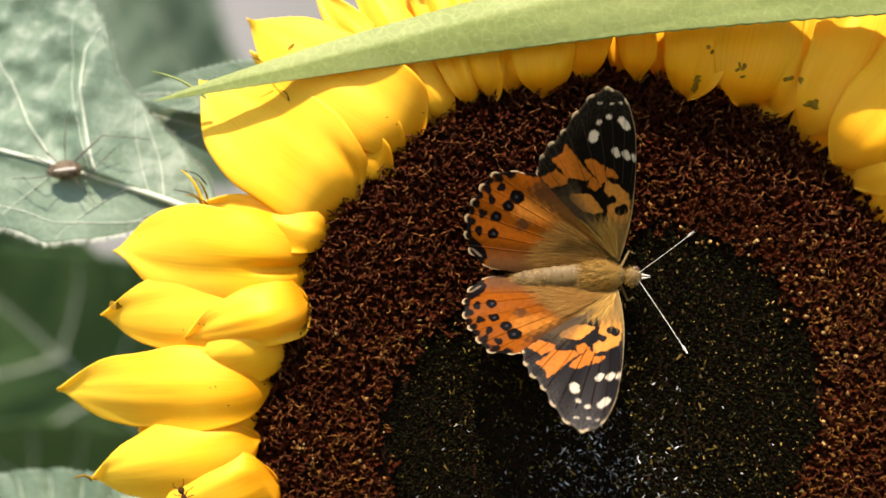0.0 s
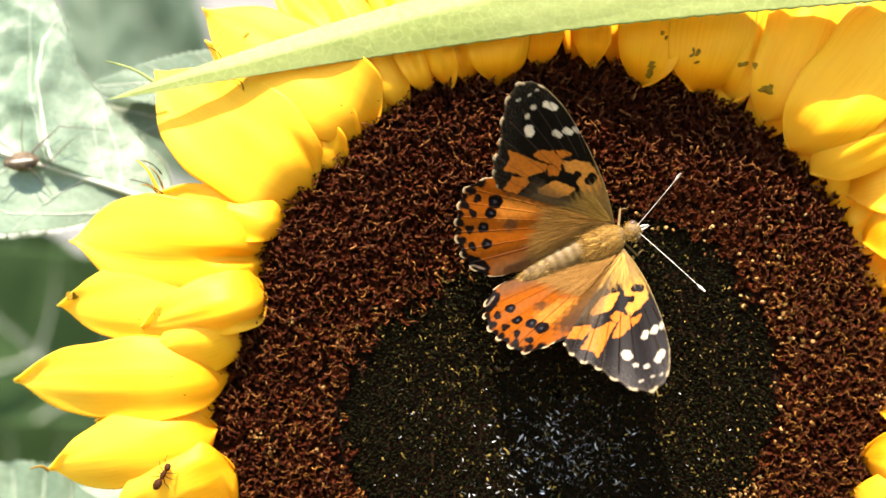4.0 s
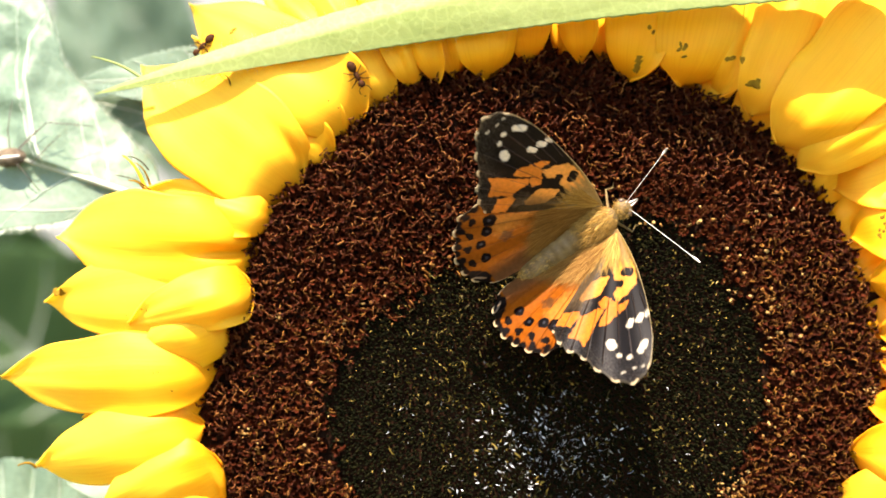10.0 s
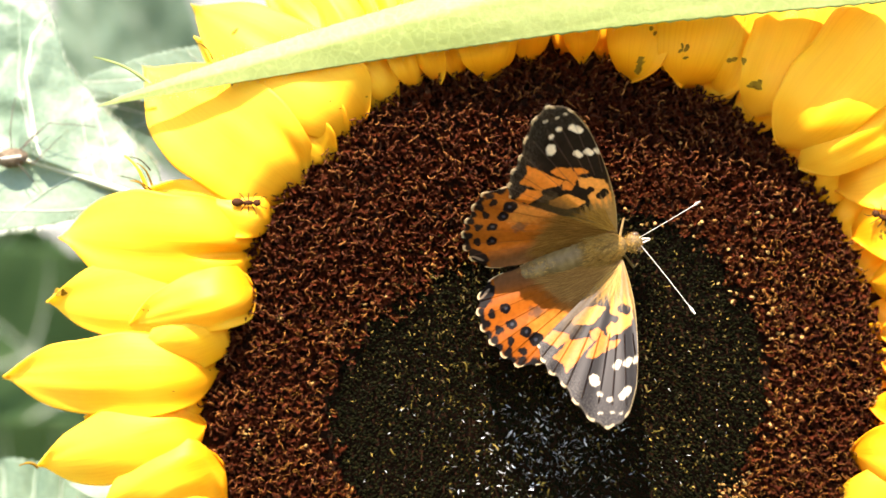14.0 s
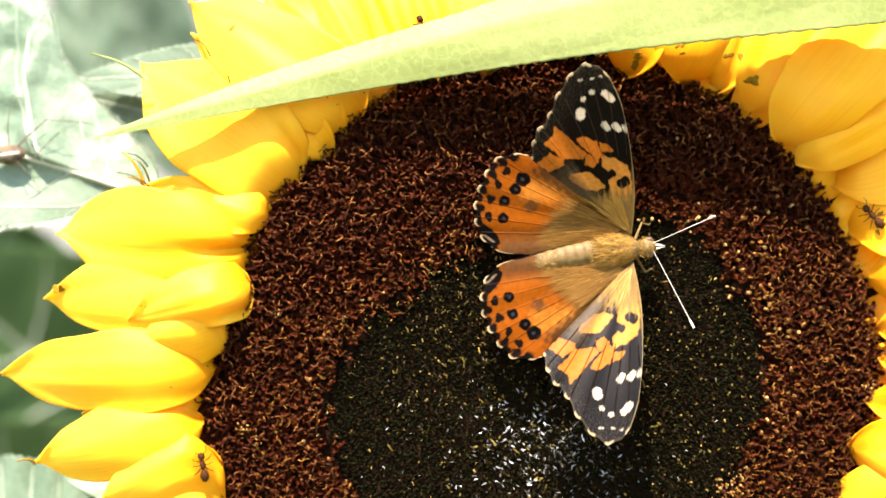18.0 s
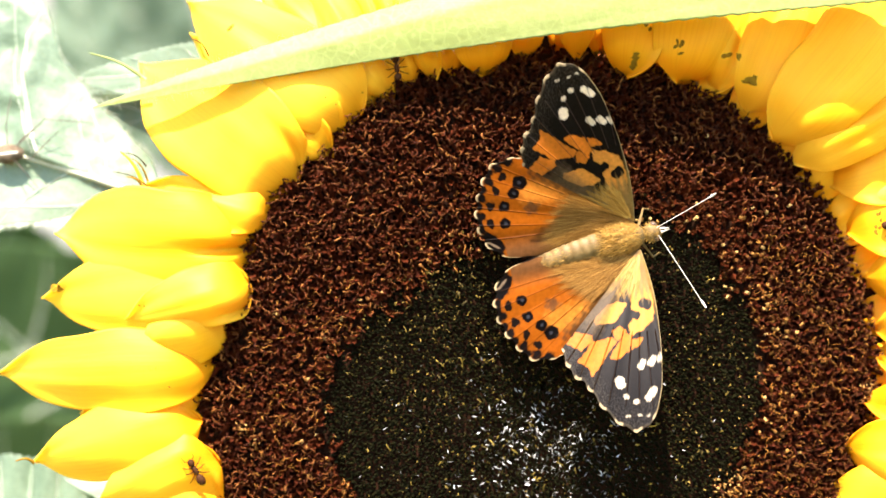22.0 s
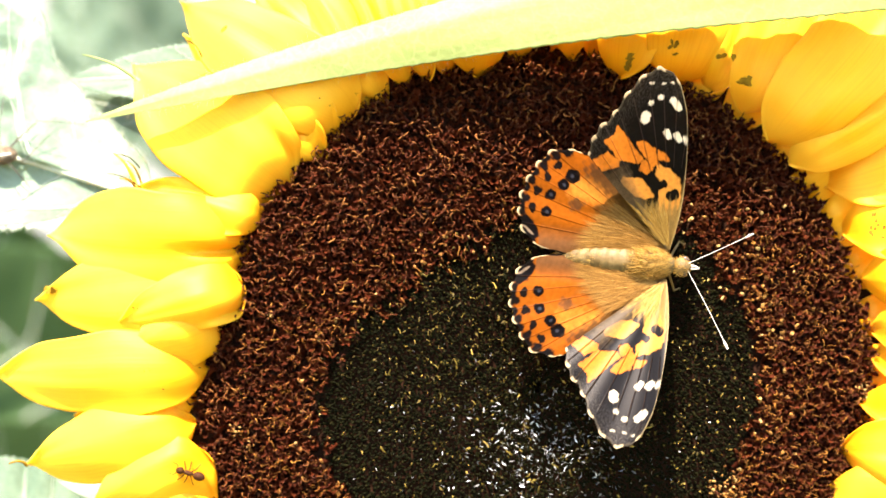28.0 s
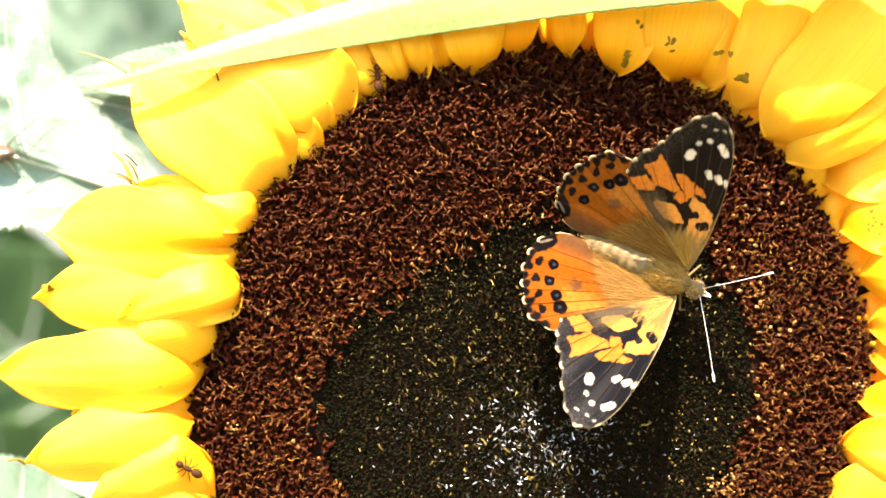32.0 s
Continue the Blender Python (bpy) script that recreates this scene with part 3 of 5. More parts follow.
    M = frames_at(xk, yk, disc_height(xk, yk) - 0.2 + rng.normal(0, 0.15, m), wk + rng.normal(0, 0.5, m), rng.normal(0.1, 0.5, m), rng.uniform(0.26, 0.55, m), 0)
    V, F = many(bud, M)
    tagged(link("bud_mass", V, F, BUD, sunflower, "closed blackish green buds in the middle"), kind="stuff")
    tip = np.array([[-0.3, -0.1, 0.0], [0.02, -0.16, 0.2], [0.34, 0.02, 0.05], [0.04, 0.18, 0.22]]), np.array([[0, 1, 2, 3]])
    mx, my = xk / UNIT + 784, 441 - yk / UNIT
    shown = rng.random(m) < 0.02 + 0.08 * np.exp(-((mx - 860) / 210) ** 2 - ((my - 560) / 130) ** 2) + 0.06 * (mx > 1130)
    q = int(shown.sum())
    V, F = many(tip, frames_at(xk[shown], yk[shown], disc_height(xk[shown], yk[shown]) + 0.25, rng.uniform(0, 6.3, q), rng.normal(0, 0.6, q), rng.uniform(0.35, 1.0, q), 0))
    tagged(link("bud_tip", V, F, FLECK, sunflower, "olive tips of the closed buds"), kind="stuff")
    dot = ring_tube([(0.05, 0.35), (0.30, 0.55), (0.24, 0.2), (0.30, -0.3)], 5, 0.45)
    right = np.exp(-(((x - 48) / 9) ** 2 + ((y + 9) / 14) ** 2))
    belt = (rng.random(len(r)) < (0.38 + 0.22 * (x > DISC[0] + 8)) * np.exp(-((r - edge - 0.8) / 2.6) ** 2)) | outer & (rng.random(len(r)) < 0.5 * right)
    V, F = many(dot, spread(belt, 0, 0.55 + 0.12 * np.clip(r[belt] - edge[belt], -2.5, 2), 0.6, 0.9))
    tagged(link("pollen_dust", V, F, POLLEN, sunflower, "golden pollen heads of opening florets"), kind="stuff")
    clumps = []
    for cx, cy, count, wide in ((497, 563, 12, 0.3), (432, 762, 18, 0.55), (455, 790, 10, 0.4), (1288, 862, 46, 1.3), (1545, 700, 26, 0.9)):
        c = at(cx, cy)
        px, py = c[0] + rng.normal(0, wide, count), c[1] + rng.normal(0, wide, count)
        clumps.append(many(dot, frames_at(px, py, disc_height(px, py) + 1.0 + rng.normal(0, 0.2, count), rng.uniform(0, 6.3, count), rng.normal(0, 0.8, count), rng.uniform(0.3, 0.7, count), 0)))
    sliver = np.array([[-0.02, -0.5, 0], [0.03, -0.42, 0.1], [0.09, 0.05, 0.2], [0.03, 0.45, 0.05], [-0.02, 0.6, 0], [-0.05, 0.12, -0.1]]), np.array([[0, 1, 2, 5], [5, 2, 3, 4]])
    def scatter(template, count, cx, cy, sx, sy, size, lift, seed):
        """Loose bits strewn round a plan mark, on the buds."""
        g = np.random.default_rng(seed)
        px, py = at(cx, cy)[0] + g.normal(0, sx, count), at(cx, cy)[1] + g.normal(0, sy, count)
        ok = (np.hypot(px - DISC[0], py - DISC[1]) < 31.5) & (py > -47)
        px, py = px[ok], py[ok]
        q = len(px)
        return many(template, frames_at(px, py, disc_height(px, py) + lift + g.normal(0, 0.12, q), g.uniform(0, 6.3, q), g.normal(0, 0.8, q), size * g.uniform(0.35, 1.3, q) ** 1.3, 0))

    def heap(name, mat, label, *groups):
        V, F = [], []
        for v, f in groups:
            F.append(np.asarray(f) + sum(len(k) for k in V))
            V.append(v)
        tagged(link(name, np.concatenate(V), np.concatenate(F), mat, sunflower, label), kind="stuff")

    crumb = np.array([[-0.36, -0.06, 0.05], [0.0, -0.15, 0.2], [0.42, -0.03, 0.0], [0.22, 0.08, 0.25], [-0.06, 0.2, 0.1], [-0.3, 0.07, 0.2]]), np.array([[0, 1, 4, 5], [1, 2, 3, 4]])
    hook = np.array([[-0.3, -0.25, 0.0], [-0.1, -0.28, 0.1], [0.2, 0.1, 0.2], [0.32, 0.42, 0.1], [0.16, 0.32, 0.2], [-0.02, 0.05, 0.25]]), np.array([[0, 1, 2, 5], [5, 2, 3, 4]])
    heap("pollen_clump", POLLEN, "crumbly golden pollen clumps caught on the florets", *clumps)
    heap("chaff", CHAFF, "silvery chaff slivers in the centre", scatter(sliver, 520, 980, 808, 7, 5, 0.62, 0.35, 41), scatter(hook, 260, 970, 798, 8, 6, 0.5, 0.35, 42), scatter(sliver, 260, 950, 770, 15, 9, 0.45, 0.35, 43))
    heap("pollen_fleck", FLECK, "small olive pollen flecks", scatter(crumb, 420, 960, 690, 17, 15, 0.8, 0.35, 44), scatter(hook, 420, 980, 720, 17, 14, 0.7, 0.35, 45), scatter(hook, 60, 1020, 680, 14, 12, 1.3, 0.4, 46), scatter(crumb, 500, 960, 640, 20, 18, 0.35, 0.3, 47), scatter(hook, 130, 800, 560, 9, 7, 1.0, 0.4, 48), scatter(crumb, 260, 780, 590, 12, 9, 0.55, 0.35, 49))


receptacle()
florets()


def stem():
    p = np.array([[DISC[0], DISC[1], -20], [DISC[0] + 1, DISC[1] - 15, -45], [DISC[0] + 2, DISC[1] - 70, -66], [16, -300, -74], [16, -800, -75], [16, -1450, -75]], float)
    s = np.linspace(0, 5, 40)
    path = np.stack([np.interp(s, range(6), p[:, k]) for k in range(3)], 1)
    V, F = tube(path, np.linspace(11, 15, 40), 12)
    link("stem", V, F, STEM, sunflower, "thick hairy green stem")


stem()


def leaf_sheet(base, tip, width, tilt=0.0, fold=0.25, sag=0.0, teeth=0.035, mat=None, parent=None, name="leaf", label="", local=False, veins=7, blister=0.6, skew=0.0, hairs=0, belly=0.62, cuts=26, roof=None, flare=0.0, dip=0.0):
    """A broad toothed leaf with a midrib and side veins. tilt: turn of the blade about its midrib, in degrees; fold: rise of both halves."""
    a, b = np.asarray(base, float), np.asarray(tip, float)
    L = np.linalg.norm(b - a)
    d = (b - a) / L
    up = np.array([0, 0, 1.0])
    q = np.cross(up, d)
    q /= np.linalg.norm(q)
    n = np.cross(d, q)
    c, s_ = math.cos(radians(tilt)), math.sin(radians(tilt))
    q, n = c * q + s_ * n, -s_ * q + c * n
    nu, nv = max(90, cuts * 4), 37
    s, v = np.linspace(0, 1, nu)[:, None], np.linspace(-1, 1, nv)[None]

    def half(s):
        return width / 2 * np.clip(np.sin(np.pi * np.clip(s, 0, 1) ** belly), 0.004, 1) ** 0.85

    saw = 1 + teeth * (((s * cuts) % 1.0) - 0.5) * 2 * np.abs(v) ** 8

    def surface(s, v):
        w = half(s)
        k = (s * veins * 1.15 - 0.75 * np.abs(v)) % 1.0
        puff = blister * (np.sin(np.pi * k) ** 0.8 - 0.6) * np.abs(v) * (1 - 0.5 * np.abs(v)) * np.sin(np.pi * np.clip(s, 0.02, 0.98)) * 2
        h = fold * np.abs(v) * w + puff - sag * s ** 2 + 0.02 * w * np.sin(11 * s + 3 * v)
        if roof:
            t = v - roof[0] - 0.25 * np.sin(9 * s) * s
            h = h - w * (0.5 * (roof[1] + roof[2]) * (np.sqrt(t * t + 0.02) - 0.14) + 0.5 * (roof[2] - roof[1]) * t)
        h = h - dip * np.exp(-((s - 0.68) / 0.17) ** 2)
        return w * (1 + flare * np.clip(-v, 0, 1) * np.clip((0.62 - s) / 0.3, 0, 1)), h

    w, h = surface(s, v)
    mid = skew * np.sin(np.pi * s)
    P = a + (s * L)[..., None] * d + (v * w * saw + mid)[..., None] * q + h[..., None] * n
    V, F = shell(P, normals(P), 0.3)
    ob = link(name, V, F, mat, parent, label, local=local)
    sv = np.linspace(0, 0.97, 24)
    mp = a + (sv * L)[:, None] * d + (skew * np.sin(np.pi * sv))[:, None] * q + (surface(sv, 0 * sv)[1] + 0.05)[:, None] * n
    if not roof:
        V, F = tube(mp, np.linspace(width * 0.010 + 0.12, 0.1, 24), 6)
        link("midrib", V, F, VEIN, ob, "pale midrib", local=local)
    for k in range(1, veins):
        for sg in (-1, 1):
            vv = np.linspace(0, 0.93, 12)
            ss = np.clip((k / veins) * 0.78 + 0.17 * vv ** 0.9, 0, 0.98)
            ww, hh = surface(ss, sg * vv)
            path = a + (ss * L)[:, None] * d + (sg * vv * ww + skew * np.sin(np.pi * ss))[:, None] * q + (hh + 0.1)[:, None] * n
            V, F = tube(path, np.linspace(width * 0.004 + 0.05, 0.06, 12), 5)
            link("side_vein", V, F, VEIN, ob, local=local)
    if hairs:
        hs, hv = rng.random(hairs), np.where(rng.random(hairs) < 0.5, -1.0, 1.0)
        ww, hh = surface(hs, hv)
        root = a + (hs * L)[:, None] * d + (hv * ww + skew * np.sin(np.pi * hs))[:, None] * q + hh[:, None] * n
        out = hv[:, None] * q * 0.9 + rng.normal(0, 0.35, (hairs, 3))
        pts = np.stack([root - 0.05 * n, root + 0.05 * n, root + out], 1).reshape(-1, 3)
        tagged(link("leaf_hairs", pts, np.arange(hairs * 3).reshape(-1, 3), VEIN, ob, "fine white marginal hairs", local=local), kind="stuff")
    return ob


def broad_leaf():
    """The pale leaf behind the petals: a wide upper half that is drawn up along one large side vein, and a narrow lower half."""
    depth = 15.0
    nu, nv = 90, 81
    s, v = np.linspace(0, 1, nu)[:, None], np.linspace(-1, 1, nv)[None]

    def spine(s):
        return 320 - 620 * s, 375 - 230 * s + 60 * s * s

    def sheet(s, v):
        mx, my = spine(s)
        up = np.interp(s, (0, 0.032, 0.12, 0.23, 0.306, 0.355, 0.45, 0.65, 1), (3, 78, 113, 160, 205, 285, 370, 430, 60)) * (1 + 0.015 * np.sin(60 * s) + 0.01 * np.sin(137 * s))
        low = np.interp(s, (0, 0.1, 0.21, 0.34, 0.47, 0.8, 1), (3, 24, 56, 101, 128, 120, 20)) * (1 + 0.02 * np.sin(31 * s))
        x = mx - 30 * v * (v > 0) + 40 * v * (v < 0)
        y = my - np.where(v > 0, v * up, v * low)
        # folds: a ridge on the large side vein, a trough beside the midrib, small puckers between the veins
        ridge = x - (85 - 46 * np.sin(np.clip((290 - y) / 255, 0, 1.1) * 2.98))
        z = np.where(v > 0, 3.2 * np.exp(-np.abs(ridge) / 42) - 0.9 * np.exp(-((ridge + 55) / 35) ** 2), 0.0)
        z = z + 0.7 * np.exp(-(v / 0.12) ** 2) - np.where(v < 0, 0.5 * v * v, 0) - 1.6 * np.clip(v, 0, 1)
        pucker = sum(np.sin(fx * x + fy * y + ph) * am for fx, fy, ph, am in ((0.031, 0.047, 0.4, 1.0), (-0.052, 0.036, 2.0, 0.8), (0.083, 0.012, 4.1, 0.5), (0.04, -0.11, 1.1, 0.45), (-0.13, -0.07, 5.0, 0.3), (0.02, 0.16, 3.3, 0.25)))
        z = z + 0.38 * pucker * np.clip(np.abs(v) * 8, 0, 1) * np.where(v > 0, np.where(ridge < 0, 1.5, 0.55), 0.25)
        z = z + 0.30 * (y - 290) * UNIT
        k = (REACH + depth) / REACH
        return np.stack([(x - 784) * UNIT * k, (441 - y) * UNIT * k, z - depth + 0 * x], -1)

    P = sheet(s, v)
    V, F = shell(P, normals(P), 0.3)
    leaf = link("leaf", V, F, LEAF, sunflower, "broad pale green puckered leaf with white veins")
    ss = np.linspace(0.0, 0.9, 40)
    path = sheet(ss, 0 * ss) + [0, 0, 0.1]
    V, F = tube(path, np.linspace(0.62, 0.3, 40), 8)
    link("midrib", V, F, VEIN, leaf, "thick whitish midrib")
    lines = [(0.38, 1, -0.1, 0.065, 0.26), (0.20, 1, 0.16, -0.02, 0.13), (0.52, 1, 0.5, 0.12, 0.2), (0.10, 1, 0.1, -0.01, 0.1), (0.14, -1, 0.5, 0.0, 0.1), (0.3, -1, 0.6, 0.0, 0.12), (0.5, -1, 0.5, 0.0, 0.12), (0.24, 1, 0.05, 0.02, 0.08), (0.40, 1, 0.16, 0.05, 0.08)]
    for s0, sg, run, back, r in lines:
        vv = np.linspace(0, 0.95, 26)
        sv = np.clip(s0 + run * 0.25 * vv + back * np.sin(np.pi * vv), 0, 0.98)
        V, F = tube(sheet(sv, sg * vv) + [0, 0, 0.06], np.linspace(r, r * 0.45, 26), 6)
        link("side_vein", V, F, VEIN, leaf)
    # the vein that follows the lower margin
    sv = np.linspace(0.06, 0.8, 30)
    V, F = tube(sheet(sv, -0.72 - 0 * sv) + [0, 0, 0.05], np.full(30, 0.1), 5)
    link("side_vein", V, F, VEIN, leaf)
    count = 1600
    hs, hv = rng.uniform(0.01, 0.9, count), np.where(rng.random(count) < 0.55, 1.0, -1.0)
    root = sheet(hs, hv)
    out = np.stack([0.35 * (hv > 0) + 0 * hs, hv * 0.8, 0.3 + 0 * hs], 1) * rng.uniform(0.5, 1.3, (count, 1)) + rng.normal(0, 0.3, (count, 3))
    pts = np.stack([root - [0.05, 0, 0], root + [0.05, 0, 0], root + out], 1).reshape(-1, 3)
    tagged(link("leaf_hairs", pts, np.arange(count * 3).reshape(-1, 3), VEIN, leaf, "fine white marginal hairs"), kind="stuff")


broad_leaf()
leaf_sheet(behind(470, 130, 22), behind(126, 148, 22), 10.5, tilt=8, fold=0.05, mat=LEAF, parent=sunflower, label="small toothed green leaf behind the petals", hairs=260, teeth=0.06, veins=3, blister=0.25)
leaf_sheet(behind(420, 240, 26), behind(150, 178, 26), 9, tilt=-10, fold=0.1, mat=LEAF, parent=sunflower, label="small shaded green leaf behind the petals", hairs=120, teeth=0.06, veins=3, blister=0.25)

# the leaf that sways before the flower: built round its stalk end
SWAY = behind(2000, -90, -21)
# flare: added width out of view, to shade the upper right petals
top_leaf = leaf_sheet((0, 0, 0), behind(168, 184, -2.5) - SWAY, 12.4, tilt=0, fold=0.0, blister=0.12, mat=LEAF_TOP, parent=sunflower, name="leaf", label="long lime green leaf hanging before the petals", local=True, hairs=420, teeth=0.02, cuts=58, veins=1, skew=-6.0, roof=(-0.2, 0.5, 0.13), flare=0.7, dip=2.5)


def ray_tree():
    """All petals as one tree, to rest small things on them."""
    V, F = [], []
    for ob in sunflower.children:
        if ob.name.split(".")[0] in ("petal", "disc"):
            k = len(V)
            V += [v.co.copy() for v in ob.data.vertices]
            F += [[i + k for i in p.vertices] for p in ob.data.polygons]
    return BVHTree.FromPolygons(V, F)


TREE = ray_tree()


def rest(x, y, default=3.0):
    """The height of the petals or the disc, in plan millimetres, at a plan mark, and the slope there."""
    p = at(x, y)
    hit, n, _, _ = TREE.ray_cast(Vector((p[0] * MM, -0.1, HEAD + p[1] * MM)), Vector((0, 1, 0)), 0.2)
    return (-hit.y / MM, Vector((n.x, n.z, -n.y))) if hit else (default, Vector((0, 0, 1)))


def specks(name, x, y, spread_x, spread_y, count, size, label, seed):
    g = np.random.default_rng(seed)
    for _ in range(count):
        px, py = x + g.normal(0, spread_x), y + g.normal(0, spread_y)
        z, n = rest(px, py)
        V, F = ball((0, 0, 0), (size * g.uniform(0.8, 1.4), size * g.uniform(0.5, 0.9), 0.02), 6, 9, g.uniform(0, 3))
        tilt = np.array(Vector((0, 0, 1)).rotation_difference(n if n.z > 0 else -n).to_matrix())
        link(name, V @ tilt.T + at(px, py, z + 0.01), F, STAIN, sunflower, label)


specks("stain", 1122, 118, 7, 13, 4, 0.85, "brown stain on a petal", 1)
specks("stain", 1195, 92, 10, 8, 6, 0.4, "brown stain on a petal", 2)
specks("stain", 1150, 60, 6, 5, 2, 0.45, "brown stain on a petal", 12)
specks("stain", 1282, 119, 4, 4, 2, 0.5, "brown stain on a petal", 3)
specks("stain", 1306, 114, 3, 3, 2, 0.45, "brown stain on a petal", 4)
specks("stain", 1330, 160, 9, 5, 3, 0.95, "brown stain on a petal", 5)
specks("stain", 1550, 405, 16, 12, 12, 0.32, "dark fleck on a petal", 6)
specks("stain", 411, 55, 2, 2, 1, 0.6, "brown stain on a petal", 7)
specks("stain", 105, 521, 5, 2, 3, 0.8, "withered brown petal mark", 8)
specks("stain", 280, 545, 25, 10, 3, 0.16, "tiny dark fleck on a petal", 9)
specks("stain", 310, 672, 25, 20, 3, 0.16, "tiny dark fleck on a petal", 10)
specks("stain", 600, 175, 30, 15, 3, 0.16, "tiny dark fleck on a petal", 11)


def bristles():
    """Thin dry bract tips that stick out between the petals."""
    for x0, y0, x1, y1, r, m in ((275, 345, 210, 313, 0.14, ANT), (265, 303, 225, 280, 0.14, ANT), (375, 108, 346, 80, 0.16, ANT), (410, 157, 394, 137, 0.14, ANT), (264, 150, 168, 105, 0.34, LEAF_TOP), (262, 345, 232, 322, 0.28, STAIN), (258, 332, 222, 278, 0.35, PETAL), (268, 330, 242, 290, 0.2, STAIN), (66, 827, 38, 822, 0.3, STAIN)):
        s = np.linspace(0, 1, 8)[:, None]
        a, b = at(x0, y0, 1), at(x1, y1, 2.5)
        path = a + (b - a) * s + np.array([0.3, 0.6, 0.4]) * np.sin(np.pi * s)
        V, F = tube(path, np.linspace(r, r * 0.3, 8), 6)
        n = len(V)
        link("bract_tip", V, F, m, sunflower, "thin dry bract tip", floats={"along": np.full(n, 0.6), "across": np.zeros(n), "seed": np.zeros(n)})


bristles()

# ---- foliage behind ----
plant = thing("background_plant", (-0.16, 0.34, 0), "dark green leafy plant blurred behind the flower", "plant")
V, F = tube([[-160, -1450, -340], [-165, -600, -335], [-150, 60, -340]], [9, 8, 4], 8)
link("stem", V, F, STEM, plant)


def far_leaf(x, y, d, x1, y1, d1, width, tilt, mat=LEAF_FAR):
    """A leaf seen past the flower, d millimetres behind it."""
    leaf_sheet(behind(x, y, d), behind(x1, y1, d1), width, tilt=tilt, fold=0.15, mat=mat, parent=plant, veins=5, blister=2)


far_leaf(360, 900, 330, -160, 440, 250, 120, 10)
far_leaf(110, 660, 300, -90, 330, 260, 62, -10)
far_leaf(260, 1000, 300, -160, 760, 260, 80, -10)
far_leaf(390, 330, 560, 150, -140, 520, 60, -15, LEAF)
far_leaf(260, 200, 700, 210, -160, 640, 90, -30, LEAF)
far_leaf(200, 330, 420, 110, -170, 400, 40, -25, LEAF)
far_leaf(330, 160, 620, 290, -90, 600, 34, -20, LEAF)
far_leaf(150, 1010, 30, -150, 840, 40, 26, 10, LEAF)
leaf_sheet(at(420, 900, -14), at(70, 885, -18), 13, tilt=20, mat=LEAF, parent=sunflower, label="pale green bract under the petals", veins=4)

# ---- the butterfly ----
fly = thing("butterfly", (0, 0, 0), "orange, black and white butterfly with spread wings on the disc", "butterfly")
HINGE = np.array([3.0, 2.0, 1.0])


def soft(x, edge, w):
    return np.clip(0.5 - (x - edge) / w, 0, 1)


def pill(a, b, a0, b0, a1, b1, r):
    """How far each point lies outside a rounded bar."""
    da, db = a1 - a0, b1 - b0
    t = np.clip(((a - a0) * da + (b - b0) * db) / (da * da + db * db + 1e-9), 0, 1)
    return np.hypot(a - a0 - t * da, b - b0 - t * db) - r


def inside(a, b, pts):
    """Signed distance to a polygon, negative inside it."""
    d, odd = np.full(a.shape, 99.0), np.zeros(a.shape, bool)
    for (a0, b0), (a1, b1) in zip(pts, pts[1:] + pts[:1]):
        d = np.minimum(d, pill(a, b, a0, b0, a1, b1, 0))
        odd ^= ((b0 > b) != (b1 > b)) & (a < (a1 - a0) * (b - b0) / (b1 - b0 + 1e-9) + a0)
    return np.where(odd, -d, d)


def lay(col, cover, paint):
    return col * (1 - cover[..., None]) + np.asarray(paint) * cover[..., None]


def lumps(a, b, k=1.0):
    return 0.22 * np.sin(5.1 * a * k + 1.7 * b) + 0.18 * np.sin(4.3 * b * k - 2.9 * a + 1) + 0.12 * np.sin(9.7 * a + 8.3 * b)


BLACK, WHITE, ORANGE, RUST, TAN = (0.0028, 0.002, 0.0014), (0.68, 0.61, 0.44), (0.56, 0.17, 0.012), (0.26, 0.068, 0.003), (0.28, 0.17, 0.045)
CREAM = (0.66, 0.28, 0.04)


PATCHES = (
    ((-5.1, 13.0), (-3.1, 11.0), (-1.4, 10.4), (-0.1, 10.8), (-1.9, 13.4), (-4.7, 13.6)),
    ((1.0, 7.6), (3.3, 7.2), (4.0, 10.7), (3.8, 12.7), (3.4, 13.8), (2.0, 15.1), (0.2, 15.7), (0.1, 14.4), (1.0, 13.0), (0.8, 11.3)),
    ((-9.3, 16.1), (-8.0, 14.6), (-5.7, 15.3), (-5.8, 16.3), (-7.4, 17.4)),
    ((-7.9, 19.2), (-5.5, 16.4), (-2.6, 15.9), (-2.2, 16.6), (-4.2, 19.1), (-5.2, 20.5), (-6.1, 21.4), (-6.6, 20.0)),
    ((-3.1, 19.0), (-0.7, 15.5), (0.2, 15.9), (-0.5, 18.2), (-2.3, 19.4)),
    ((-2.4, 14.8), (-1.3, 14.4), (-0.6, 15.1), (-1.7, 16.5), (-2.2, 16.1)),
    ((0.1, 16.6), (1.8, 16.5), (1.3, 17.3), (0.2, 18.0)))


